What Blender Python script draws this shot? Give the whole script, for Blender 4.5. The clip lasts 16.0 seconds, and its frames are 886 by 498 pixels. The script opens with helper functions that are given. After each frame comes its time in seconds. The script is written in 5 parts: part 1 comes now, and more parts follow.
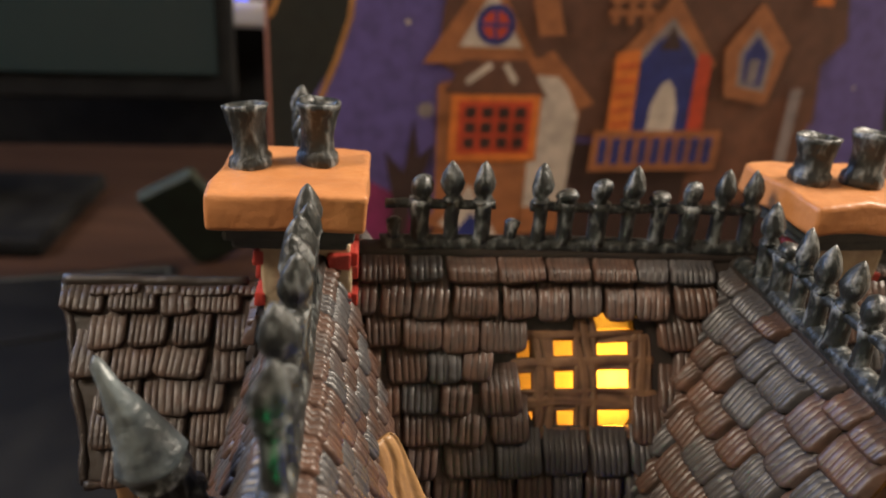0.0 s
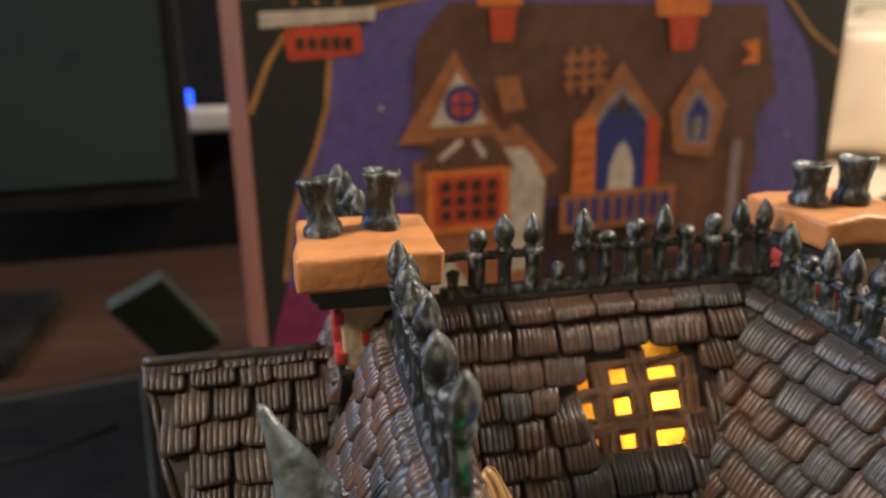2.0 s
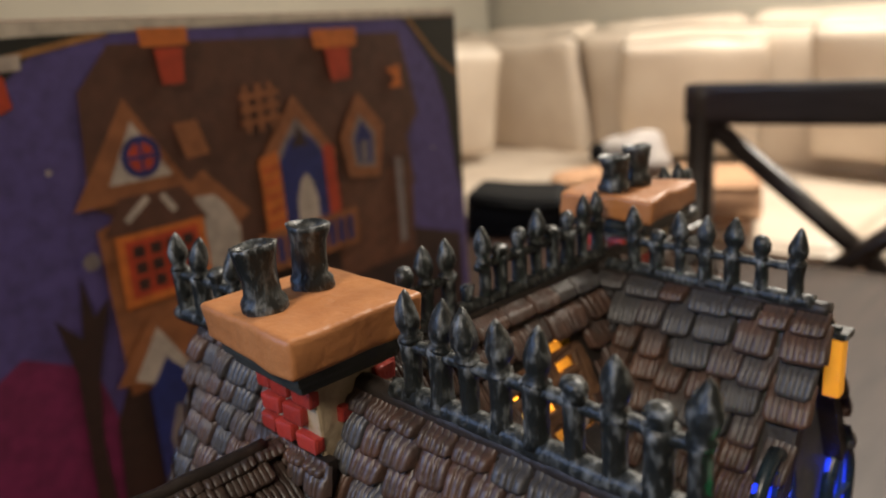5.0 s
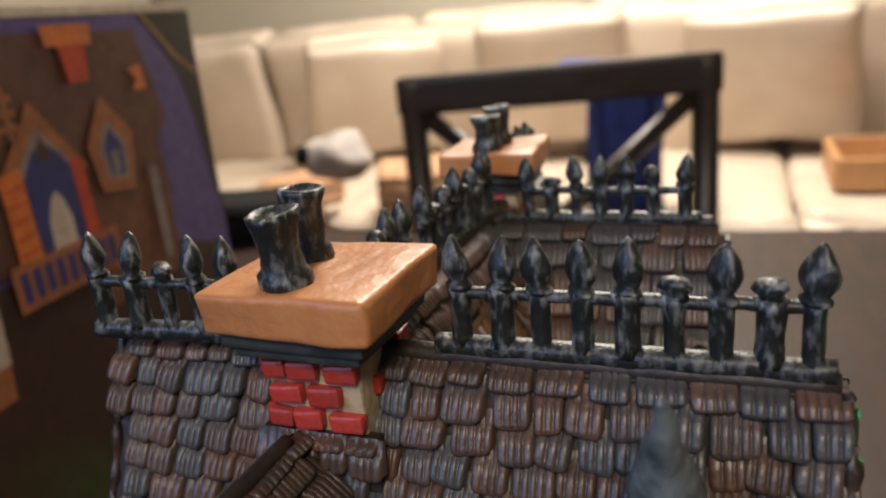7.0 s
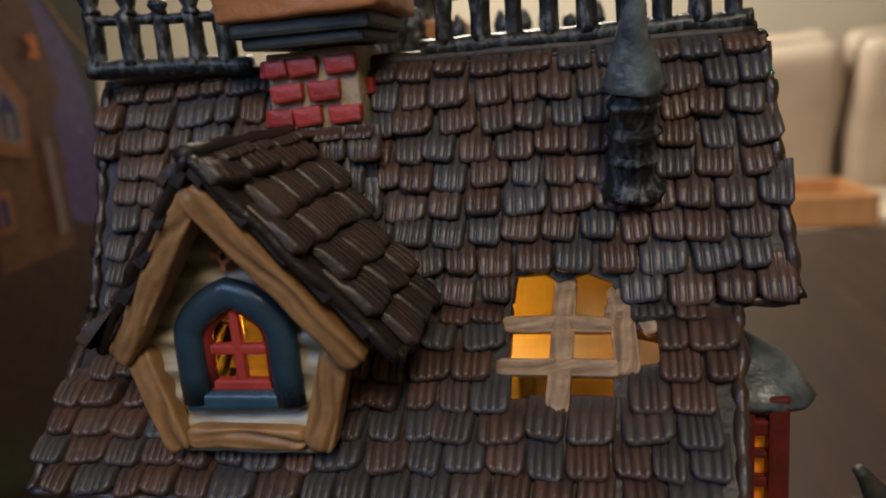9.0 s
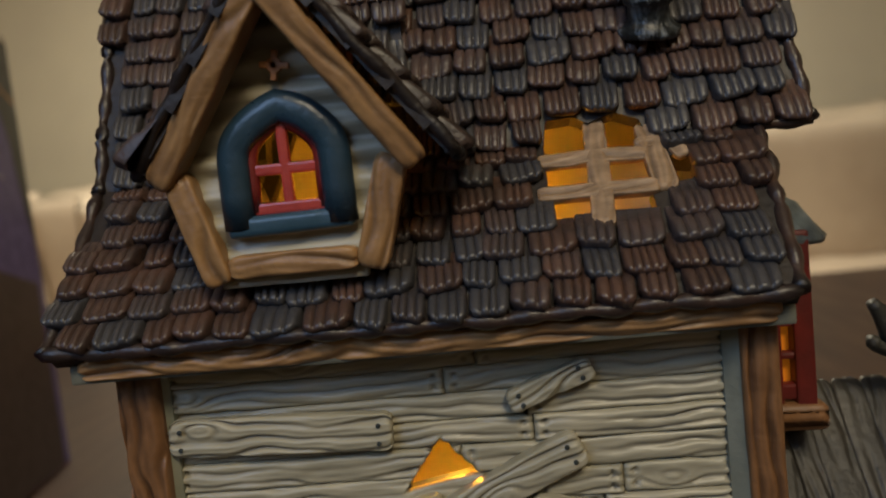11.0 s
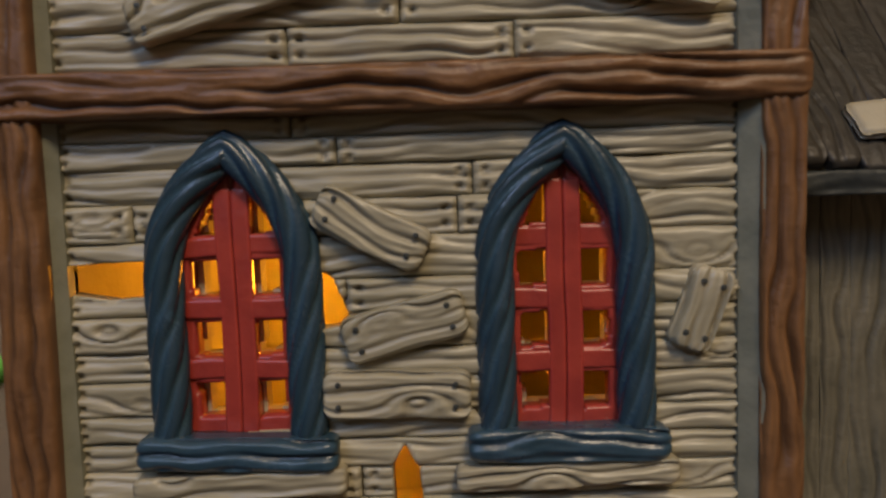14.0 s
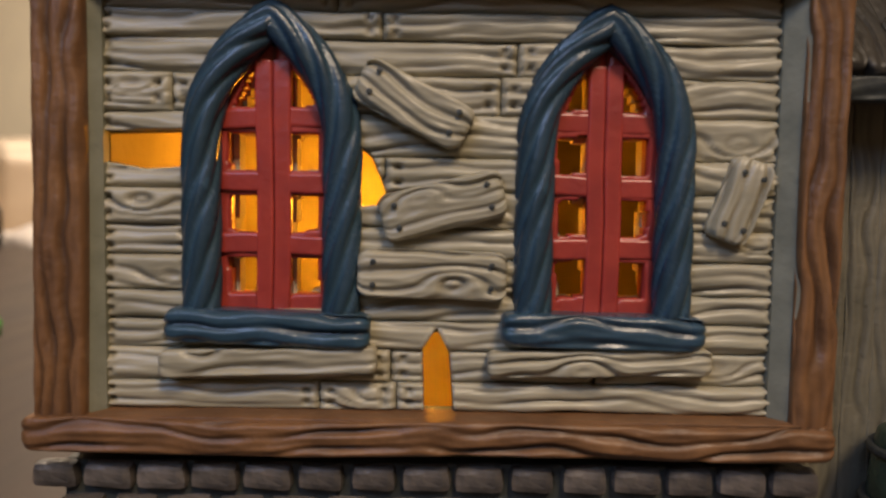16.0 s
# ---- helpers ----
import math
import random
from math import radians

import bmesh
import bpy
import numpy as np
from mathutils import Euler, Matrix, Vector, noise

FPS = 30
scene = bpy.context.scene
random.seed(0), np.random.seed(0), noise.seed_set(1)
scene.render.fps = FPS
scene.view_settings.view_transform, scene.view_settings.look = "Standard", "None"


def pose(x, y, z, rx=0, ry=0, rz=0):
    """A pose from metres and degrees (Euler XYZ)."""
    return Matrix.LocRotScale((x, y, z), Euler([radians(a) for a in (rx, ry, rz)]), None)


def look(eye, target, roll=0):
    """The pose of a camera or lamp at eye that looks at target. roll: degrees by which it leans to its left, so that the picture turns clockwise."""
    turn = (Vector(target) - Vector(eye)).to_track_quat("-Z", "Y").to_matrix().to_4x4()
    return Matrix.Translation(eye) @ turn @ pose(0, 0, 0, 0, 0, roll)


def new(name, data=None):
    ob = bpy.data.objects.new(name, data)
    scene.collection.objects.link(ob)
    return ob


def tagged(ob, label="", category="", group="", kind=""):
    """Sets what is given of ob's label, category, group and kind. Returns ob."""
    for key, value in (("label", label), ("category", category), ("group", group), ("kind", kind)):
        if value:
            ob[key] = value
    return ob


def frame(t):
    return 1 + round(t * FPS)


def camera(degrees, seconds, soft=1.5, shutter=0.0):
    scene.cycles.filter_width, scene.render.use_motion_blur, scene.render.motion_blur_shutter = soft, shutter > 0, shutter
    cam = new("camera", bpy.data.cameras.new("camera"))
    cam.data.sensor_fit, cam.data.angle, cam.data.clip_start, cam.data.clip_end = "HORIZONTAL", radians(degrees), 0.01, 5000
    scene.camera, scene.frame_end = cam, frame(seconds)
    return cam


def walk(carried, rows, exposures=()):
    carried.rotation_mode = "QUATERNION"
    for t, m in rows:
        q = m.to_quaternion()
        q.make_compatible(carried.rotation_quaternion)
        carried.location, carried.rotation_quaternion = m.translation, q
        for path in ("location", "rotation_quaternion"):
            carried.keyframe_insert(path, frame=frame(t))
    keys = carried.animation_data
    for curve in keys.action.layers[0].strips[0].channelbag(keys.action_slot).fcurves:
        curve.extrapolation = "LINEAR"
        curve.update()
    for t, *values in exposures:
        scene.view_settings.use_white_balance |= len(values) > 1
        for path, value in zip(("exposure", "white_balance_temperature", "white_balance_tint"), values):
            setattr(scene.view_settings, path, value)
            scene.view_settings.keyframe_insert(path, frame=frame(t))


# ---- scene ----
cam = camera(61.2, 16.0, soft=1.9)
CM = 0.01
PATH = [
    (0, (3.618, -6.652, 26.023), (3.827, -4.838, 25.207), 3.7),
    (0.5, (2.901, -6.697, 25.803), (3.146, -4.886, 24.989), 2.7),
    (1, (2.989, -6.839, 25.953), (3.282, -5.023, 25.17), 1.7),
    (1.5, (2.741, -7.585, 25.828), (3.046, -5.721, 25.172), 0.2),
    (2, (1.162, -7.647, 25.781), (1.533, -5.776, 25.18), -0.6),
    (2.5, (0.161, -8.172, 25.173), (0.62, -6.298, 24.648), -1.5),
    (3, (-0.371, -7.624, 25.211), (0.221, -5.781, 24.711), -2.1),
    (5.5, (-5.396, -2.407, 25.946), (-3.91, -1.2, 25.368), -4.0),
    (6, (-6.258, -0.818, 25.996), (-4.648, 0.2, 25.389), -4.3),
    (6.5, (-6.057, -0.262, 25.618), (-4.362, 0.592, 24.989), -5.0),
    (7, (-6.846, 0.314, 25.196), (-5.084, 1.051, 24.603), -5.6),
    (7.5, (-8.027, 0.681, 24.562), (-6.227, 1.327, 23.976), -5.7),
    (8, (-9.025, 0.496, 22.850), (-7.197, 1.088, 22.294), -5.1),
    (10.5, (-11.241, 3.784, 17.032), (-9.265, 3.948, 16.778), -5.9),
    (11, (-11.46, 3.841, 16.02), (-9.476, 4.004, 15.827), -6.0),
    (11.5, (-12.12, 3.213, 14.966), (-10.133, 3.358, 14.783), -5.9),
    (12, (-11.727, 2.989, 13.686), (-9.742, 3.139, 13.492), -5.8),
    (12.5, (-11.415, 3.093, 11.93), (-9.428, 3.224, 11.739), -5.2),
    (13, (-10.55, 3.853, 10.831), (-8.562, 3.947, 10.633), -4.4),
    (13.5, (-10.228, 4.247, 9.474), (-8.239, 4.308, 9.269), -3.2),
    (14, (-9.698, 4.379, 7.867), (-7.705, 4.405, 7.7), -1.9),
    (14.5, (-9.697, 4.531, 7.507), (-7.703, 4.534, 7.348), -0.8),
    (15, (-9.919, 4.956, 6.868), (-7.923, 4.943, 6.741), -0.0),
    (15.5, (-9.77, 5.027, 6.451), (-7.774, 5.008, 6.321), 0.6),
    (16, (-9.765, 5.09, 6.197), (-7.77, 5.075, 6.061), 0.9),
]
walk(cam, [(t, look([v * CM for v in eye], [v * CM for v in target], roll)) for t, eye, target, roll in PATH],
     exposures=[(0, 0.42, 6500, 9), (2.3, 0.42, 6400, 6), (3, 0.12, 6300, 5), (5.5, -0.4, 6100, 8), (6.4, -0.6, 6000, 7), (7, -0.2, 6200, 9), (7.5, -0.18, 6200, 9), (8, -0.32, 6200, 9), (10.5, -0.92, 6900, 3), (11.2, -0.62, 6800, 1), (12.5, -0.68, 7000, 0), (13.0, -0.66, 7200, 1), (13.5, -0.8, 7200, 4), (14, -0.48, 7400, 10), (14.5, -0.56, 7400, 6), (15, -0.4, 7300, 9), (16, -0.18, 7200, 13)])

# depth of field of a small phone lens held a hand's width away
cam.data.dof.use_dof = True
cam.data.dof.focus_distance = 11.5 * CM
cam.data.dof.aperture_fstop = 18.0

# ---- world and lights ----
world = bpy.data.worlds.new("room_air")
scene.world = world
world.use_nodes = True
world.node_tree.nodes["Background"].inputs[0].default_value = (0.5, 0.42, 0.34, 1)
world.node_tree.nodes["Background"].inputs[1].default_value = 0.006


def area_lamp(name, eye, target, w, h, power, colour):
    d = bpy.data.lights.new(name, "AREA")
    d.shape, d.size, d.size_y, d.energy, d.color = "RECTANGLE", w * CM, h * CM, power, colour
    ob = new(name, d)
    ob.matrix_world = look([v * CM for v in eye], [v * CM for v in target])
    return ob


def point_lamp(name, p, radius, power, colour):
    d = bpy.data.lights.new(name, "POINT")
    d.shadow_soft_size, d.energy, d.color = radius * CM, power, colour
    ob = new(name, d)
    ob.location = [v * CM for v in p]
    return ob


area_lamp("ceiling_lamp_light", (190, 40, 168), (190, 40, 0), 70, 70, 116.0, (1.0, 0.87, 0.72))
# unseen cool source for the bluish highlights; no screen stands there
area_lamp("cool_side_light", (-66, 44, 58), (0, 5, 16), 52, 30, 3.8, (0.38, 0.56, 1.0))
# unseen warm key light, added to light the carved wall and box front
area_lamp("warm_key_light", (-112, -32, 128), (0, 0, 12), 40, 40, 19.5, (1.0, 0.84, 0.66))
LED = (1.0, 0.40, 0.03)
point_lamp("house_bulb_low", (4.6, 6.0, 6.3), 0.35, 0.06, LED)
point_lamp("house_bulb_mid", (2.1, 4.6, 14.2), 0.3, 0.042, LED)
point_lamp("house_bulb_gable", (1.5, 5.2, 11.9), 0.2, 0.03, LED)
point_lamp("house_bulb_dormer", (0.9, 6.8, 16.2), 0.2, 0.009, LED)
point_lamp("house_bulb_attic", (9.3, 6.5, 16.6), 0.3, 0.035, LED)
point_lamp("porch_blue_bulb", (9.3, 0.6, 15.6), 0.15, 0.008, (0.05, 0.1, 1.0))

point_lamp("green_bulb", (3.3, -1.75, 19.6), 0.12, 0.0022, (0.0, 1.0, 0.3))

# ---- materials ----
def shader(name):
    m = bpy.data.materials.new(name)
    m.use_nodes = True
    nt = m.node_tree
    return m, nt, nt.nodes["Principled BSDF"]


def mat(name, c1, c2=None, rough=0.5, scale=150, stretch=(1, 1, 1), bump=0.25, bump_scale=600, metal=0.0, piece=0.0, groove_tone=None, coat=0.0, lo=0.35, hi=0.65, alt=None, dry=None, placed=False):
    """A painted or worn surface: two colours mixed by noise at two sizes, fine bumps, and a darker colour in the
    grooves.
    """
    m, nt, b = shader(name)
    N, L = nt.nodes.new, nt.links.new
    co = N("ShaderNodeTexCoord")
    mp = N("ShaderNodeMapping")
    mp.inputs["Scale"].default_value = stretch
    where = N("ShaderNodeNewGeometry")
    L(where.outputs["Position"] if placed else co.outputs["Object"], mp.inputs[0])
    n1 = N("ShaderNodeTexNoise")
    n1.inputs["Scale"].default_value, n1.inputs["Detail"].default_value = scale, 6
    L(mp.outputs[0], n1.inputs["Vector"])
    ramp = N("ShaderNodeMapRange")
    ramp.inputs["From Min"].default_value, ramp.inputs["From Max"].default_value = lo, hi
    L(n1.outputs["Fac"], ramp.inputs["Value"])
    mix = N("ShaderNodeMix")
    mix.data_type = "RGBA"
    mix.inputs[6].default_value = (*c1, 1)
    mix.inputs[7].default_value = (*(c2 or [v * 0.75 for v in c1]), 1)
    L(ramp.outputs[0], mix.inputs[0])
    colour = mix.outputs[2]
    if piece:
        info = N("ShaderNodeObjectInfo")
        hsv = N("ShaderNodeHueSaturation")
        if alt:
            spread = N("ShaderNodeTexNoise")
            spread.inputs["Scale"].default_value, spread.inputs["Detail"].default_value = 45, 2
            L(where.outputs["Position"], spread.inputs["Vector"])
            add = N("ShaderNodeMath")
            add.operation = "ADD"
            L(info.outputs["Random"], add.inputs[0])
            L(spread.outputs["Fac"], add.inputs[1])
            ar = N("ShaderNodeMapRange")
            ar.inputs["From Min"].default_value, ar.inputs["From Max"].default_value = 0.9, 1.25
            L(add.outputs[0], ar.inputs["Value"])
            am = N("ShaderNodeMix")
            am.data_type = "RGBA"
            am.inputs[7].default_value = (*alt, 1)
            L(ar.outputs[0], am.inputs[0])
            L(colour, am.inputs[6])
            colour = am.outputs[2]
        pr = N("ShaderNodeMapRange")
        pr.inputs["To Min"].default_value, pr.inputs["To Max"].default_value = 1 - piece, 1 + piece
        L(info.outputs["Random"], pr.inputs["Value"])
        L(pr.outputs[0], hsv.inputs["Value"])
        L(colour, hsv.inputs["Color"])
        colour = hsv.outputs[0]
    # darker tone mixed in where Pointiness reads concave
    if groove_tone:
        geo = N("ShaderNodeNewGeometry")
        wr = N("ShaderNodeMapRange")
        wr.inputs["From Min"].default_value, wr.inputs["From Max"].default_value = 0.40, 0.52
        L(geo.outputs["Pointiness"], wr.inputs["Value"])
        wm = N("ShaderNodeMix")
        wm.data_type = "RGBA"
        wm.inputs[6].default_value = (*groove_tone, 1)
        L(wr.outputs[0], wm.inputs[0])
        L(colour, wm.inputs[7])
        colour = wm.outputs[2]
    if dry:
        dr = N("ShaderNodeMapRange")
        dr.inputs["From Min"].default_value, dr.inputs["From Max"].default_value = 0.54, 0.64
        L(where.outputs["Pointiness"], dr.inputs["Value"])
        brush = N("ShaderNodeMath")
        brush.operation = "MULTIPLY"
        L(dr.outputs[0], brush.inputs[0])
        L(ramp.outputs[0], brush.inputs[1])
        dm = N("ShaderNodeMix")
        dm.data_type = "RGBA"
        dm.inputs[7].default_value = (*dry, 1)
        L(brush.outputs[0], dm.inputs[0])
        L(colour, dm.inputs[6])
        colour = dm.outputs[2]
    L(colour, b.inputs["Base Color"])
    n2 = N("ShaderNodeTexNoise")
    n2.inputs["Scale"].default_value, n2.inputs["Detail"].default_value = bump_scale, 4
    L(mp.outputs[0], n2.inputs["Vector"])
    bp = N("ShaderNodeBump")
    bp.inputs["Strength"].default_value, bp.inputs["Distance"].default_value = bump, 0.0006
    L(n2.outputs["Fac"], bp.inputs["Height"])
    L(bp.outputs[0], b.inputs["Normal"])
    rr = N("ShaderNodeMapRange")
    rr.inputs["To Min"].default_value, rr.inputs["To Max"].default_value = max(0.05, rough - 0.12), min(1, rough + 0.12)
    L(n1.outputs["Fac"], rr.inputs["Value"])
    L(rr.outputs[0], b.inputs["Roughness"])
    b.inputs["Metallic"].default_value = metal
    b.inputs["Coat Weight"].default_value = coat
    b.inputs["Coat Roughness"].default_value = 0.25
    return m


def glow(name, colour, strength):
    m, nt, b = shader(name)
    b.inputs["Base Color"].default_value = (*colour, 1)
    b.inputs["Emission Color"].default_value = (*colour, 1)
    b.inputs["Emission Strength"].default_value = strength
    return m


M_SHINGLE = mat("shingle_paint", (0.125, 0.066, 0.046), (0.07, 0.044, 0.035), 0.42, 200, bump=0.35, bump_scale=900, piece=0.3, groove_tone=(0.009, 0.006, 0.0055), coat=0.2, alt=(0.047, 0.045, 0.047), placed=True)
M_SHINGLE_DARK = mat("dark_shingle_paint", (0.065, 0.041, 0.032), (0.04, 0.029, 0.024), 0.45, 200, bump=0.4, bump_scale=900, piece=0.35, groove_tone=(0.01, 0.0075, 0.007), coat=0.1, placed=True)
M_ROOFBASE = mat("roof_base_paint", (0.028, 0.02, 0.016), (0.018, 0.014, 0.012), 0.5, 260, bump=0.4)
M_PLANK = mat("grey_plank_paint", (0.46, 0.41, 0.29), (0.36, 0.325, 0.225), 0.45, 130, (1, 0.35, 1.4), 0.2, 800, piece=0.06, groove_tone=(0.16, 0.135, 0.092), coat=0.25)
M_PANELBACK = mat("grey_green_paint", (0.17, 0.165, 0.12), (0.12, 0.12, 0.09), 0.55, 160, bump=0.3)
M_BEAM = mat("brown_beam_paint", (0.26, 0.125, 0.052), (0.16, 0.075, 0.032), 0.45, 160, bump=0.25, bump_scale=900, groove_tone=(0.03, 0.014, 0.007))
M_TRIM = mat("light_wood_trim_paint", (0.42, 0.235, 0.095), (0.28, 0.15, 0.062), 0.42, 160, bump=0.25, bump_scale=900, groove_tone=(0.05, 0.026, 0.012))
M_BLUE = mat("slate_blue_paint", (0.045, 0.094, 0.14), (0.03, 0.07, 0.098), 0.3, 200, bump=0.2, bump_scale=900, groove_tone=(0.006, 0.012, 0.018), coat=0.3)
# red window paint with the oriel's shade put into its colour
M_RED_SHADED = mat("shaded_red_paint", (0.17, 0.02, 0.016), (0.11, 0.015, 0.012), 0.4, 200, bump=0.2, bump_scale=900, groove_tone=(0.03, 0.004, 0.003))
M_RED = mat("red_window_paint", (0.48, 0.062, 0.045), (0.36, 0.042, 0.034), 0.33, 200, bump=0.2, bump_scale=900, groove_tone=(0.09, 0.008, 0.006), coat=0.3)
M_IRON = mat("black_iron_paint", (0.012, 0.015, 0.015), (0.11, 0.12, 0.12), 0.46, 700, (1, 1, 0.45), 1.0, 700, coat=0.2, lo=0.5, hi=0.68, dry=(0.4, 0.43, 0.45))
M_CAP = mat("orange_stone_paint", (0.52, 0.225, 0.085), (0.42, 0.17, 0.06), 0.44, 140, bump=0.9, bump_scale=260)
M_SLATE = mat("dark_slate_paint", (0.028, 0.034, 0.034), (0.05, 0.055, 0.05), 0.5, 200, bump=0.3)
M_BRICK = mat("red_brick_paint", (0.42, 0.042, 0.03), (0.30, 0.035, 0.028), 0.42, 260, bump=0.4, bump_scale=800, piece=0.15)
M_MORTAR = mat("cream_mortar_paint", (0.48, 0.38, 0.25), (0.34, 0.26, 0.17), 0.6, 300, bump=0.5)
M_STONE = mat("dark_foundation_paint", (0.17, 0.14, 0.115), (0.075, 0.065, 0.056), 0.45, 260, bump=0.6, piece=0.35)
M_GREYSTONE = mat("grey_stone_paint", (0.20, 0.16, 0.13), (0.12, 0.10, 0.09), 0.55, 200, bump=0.5, piece=0.2)
M_INSIDE = mat("bare_ceramic_inside", (0.75, 0.66, 0.5), (0.6, 0.52, 0.4), 0.7, 80, bump=0.3)
M_LATTICE = mat("worn_board_paint", (0.44, 0.29, 0.17), (0.28, 0.18, 0.10), 0.5, 260, (1, 1, 3), 0.3, 900, groove_tone=(0.05, 0.03, 0.015))
M_LATTICE2 = mat("dark_board_paint", (0.21, 0.11, 0.058), (0.12, 0.062, 0.034), 0.5, 260, bump=0.3, groove_tone=(0.02, 0.01, 0.006))
M_SHED = mat("shed_plank_paint", (0.055, 0.047, 0.036), (0.032, 0.029, 0.024), 0.5, 130, bump=0.4, piece=0.15, groove_tone=(0.009, 0.008, 0.007))
M_SHEDWALL = mat("green_grey_plank_paint", (0.20, 0.18, 0.13), (0.13, 0.12, 0.085), 0.55, 130, bump=0.4, piece=0.1, groove_tone=(0.04, 0.035, 0.025))
M_CREAM = mat("cream_patch_paint", (0.52, 0.46, 0.33), (0.42, 0.37, 0.26), 0.55, 130, bump=0.3)
M_PINNACLE = mat("grey_green_metal_paint", (0.15, 0.18, 0.19), (0.04, 0.052, 0.06), 0.36, 220, bump=0.8, coat=0.3)
M_BARK = mat("twig_paint", (0.045, 0.04, 0.028), (0.02, 0.018, 0.014), 0.55, 300, bump=0.6)
M_TABLE = mat("dark_walnut_table", (0.04, 0.02, 0.013), (0.026, 0.013, 0.009), 0.46, 9, (1, 6, 1), 0.08, 60)
M_TABLE.node_tree.nodes["Principled BSDF"].inputs["Specular IOR Level"].default_value = 0.25
M_BOXSIDE = mat("brown_box_card", (0.23, 0.085, 0.045), (0.19, 0.07, 0.04), 0.5, 30, bump=0.1)
M_WALLPAINT = mat("beige_wall_paint", (0.55, 0.51, 0.42), (0.52, 0.48, 0.4), 0.8, 4, bump=0.1, bump_scale=200)
M_FLOOR = mat("brown_floor_boards", (0.16, 0.085, 0.05), (0.11, 0.06, 0.035), 0.45, 5, (1, 8, 1), 0.1, 40)
M_CEIL = mat("white_ceiling_paint", (0.75, 0.73, 0.68), (0.7, 0.68, 0.63), 0.9, 4, bump=0.1, bump_scale=200)
M_SOFA = mat("cream_leather", (0.62, 0.53, 0.43), (0.54, 0.45, 0.36), 0.45, 6, bump=0.3, bump_scale=160)
M_BLACKWOOD = mat("black_stained_wood", (0.018, 0.013, 0.011), (0.03, 0.02, 0.016), 0.35, 20, (1, 1, 5), 0.1, 60)
M_BLUECLOTH = mat("blue_cloth", (0.03, 0.06, 0.30), (0.02, 0.04, 0.2), 0.8, 30, bump=0.4, bump_scale=300)
M_DARKPLASTIC = mat("black_plastic", (0.004, 0.004, 0.0045), (0.008, 0.008, 0.008), 0.72, 40, bump=0.05)
M_DARKPLASTIC.node_tree.nodes["Principled BSDF"].inputs["Specular IOR Level"].default_value = 0.12
M_SCREEN = mat("dark_teal_screen", (0.009, 0.02, 0.022), (0.007, 0.015, 0.018), 0.25, 3, bump=0.0)
M_GREY = mat("pale_grey_paint", (0.42, 0.38, 0.34), (0.36, 0.33, 0.3), 0.5, 12, bump=0.1)


# ---- mesh helpers (centimetres) ----
def part(name, bm, material, parent=None, label="", smooth=False, world_m=None):
    me = bpy.data.meshes.new(name)
    bm.transform(Matrix.Scale(CM, 4))
    bm.normal_update()
    bm.to_mesh(me)
    bm.free()
    me.materials.append(material)
    if smooth:
        for p in me.polygons:
            p.use_smooth = True
    ob = new(name, me)
    if parent is not None:
        ob.parent = parent
        if parent.type == "EMPTY":
            ob.matrix_parent_inverse = Matrix.Translation(-parent.location)
    if world_m is not None:
        ob.matrix_basis = world_m
    if label:
        ob["label"] = label
    return ob


def thing(name, base, label, category, group="", kind=""):
    ob = new(name)
    ob.empty_display_size = 0.02
    ob.location = [v * CM for v in base]
    return tagged(ob, label, category, group, kind)


def piece(name, me, parent, m):
    """One of many alike pieces on shared mesh data; m: place in metres."""
    ob = new(name, me)
    ob.parent = parent
    ob.matrix_basis = m
    return ob


def wob(p, a, f, seed=0.0):
    """A small uneven shift for hand-made edges."""
    v = Vector(p) * f + Vector((seed, seed * 1.7, -seed))
    return Vector(p) + noise.noise_vector(v) * a


def slab(bm, c, size, rot=None, bevel=0.0, seg=2, wobble=0.0, cuts=0, freq=0.8):
    """A bevelled block into bm."""
    r = bmesh.ops.create_cube(bm, size=1.0)
    vs = r["verts"]
    es = list({e for v in vs for e in v.link_edges})
    m = Matrix.Translation(c) @ (rot.to_4x4() if rot is not None else Matrix.Identity(4)) @ Matrix.Diagonal((*size, 1))
    bmesh.ops.transform(bm, matrix=m, verts=vs)
    before = set(bm.verts) - set(vs)
    if cuts:
        bmesh.ops.subdivide_edges(bm, edges=es, cuts=cuts, use_grid_fill=True)
        vs = [v for v in bm.verts if v not in before]
        es = [e for e in bm.edges if e.verts[0] not in before and len(e.link_faces) == 2 and e.calc_face_angle(0) > 1.0]
    if bevel:
        bmesh.ops.bevel(bm, geom=es, offset=bevel, segments=seg, profile=0.6, affect="EDGES")
        vs = [v for v in bm.verts if v not in before]
    if wobble:
        for v in vs:
            v.co = wob(v.co, wobble, freq)
    return vs


def block(c, size, rot=None, bevel=0.05, seg=2, wobble=0.0, cuts=0, freq=0.8):
    bm = bmesh.new()
    slab(bm, c, size, rot, bevel, seg, wobble, cuts, freq)
    return bm


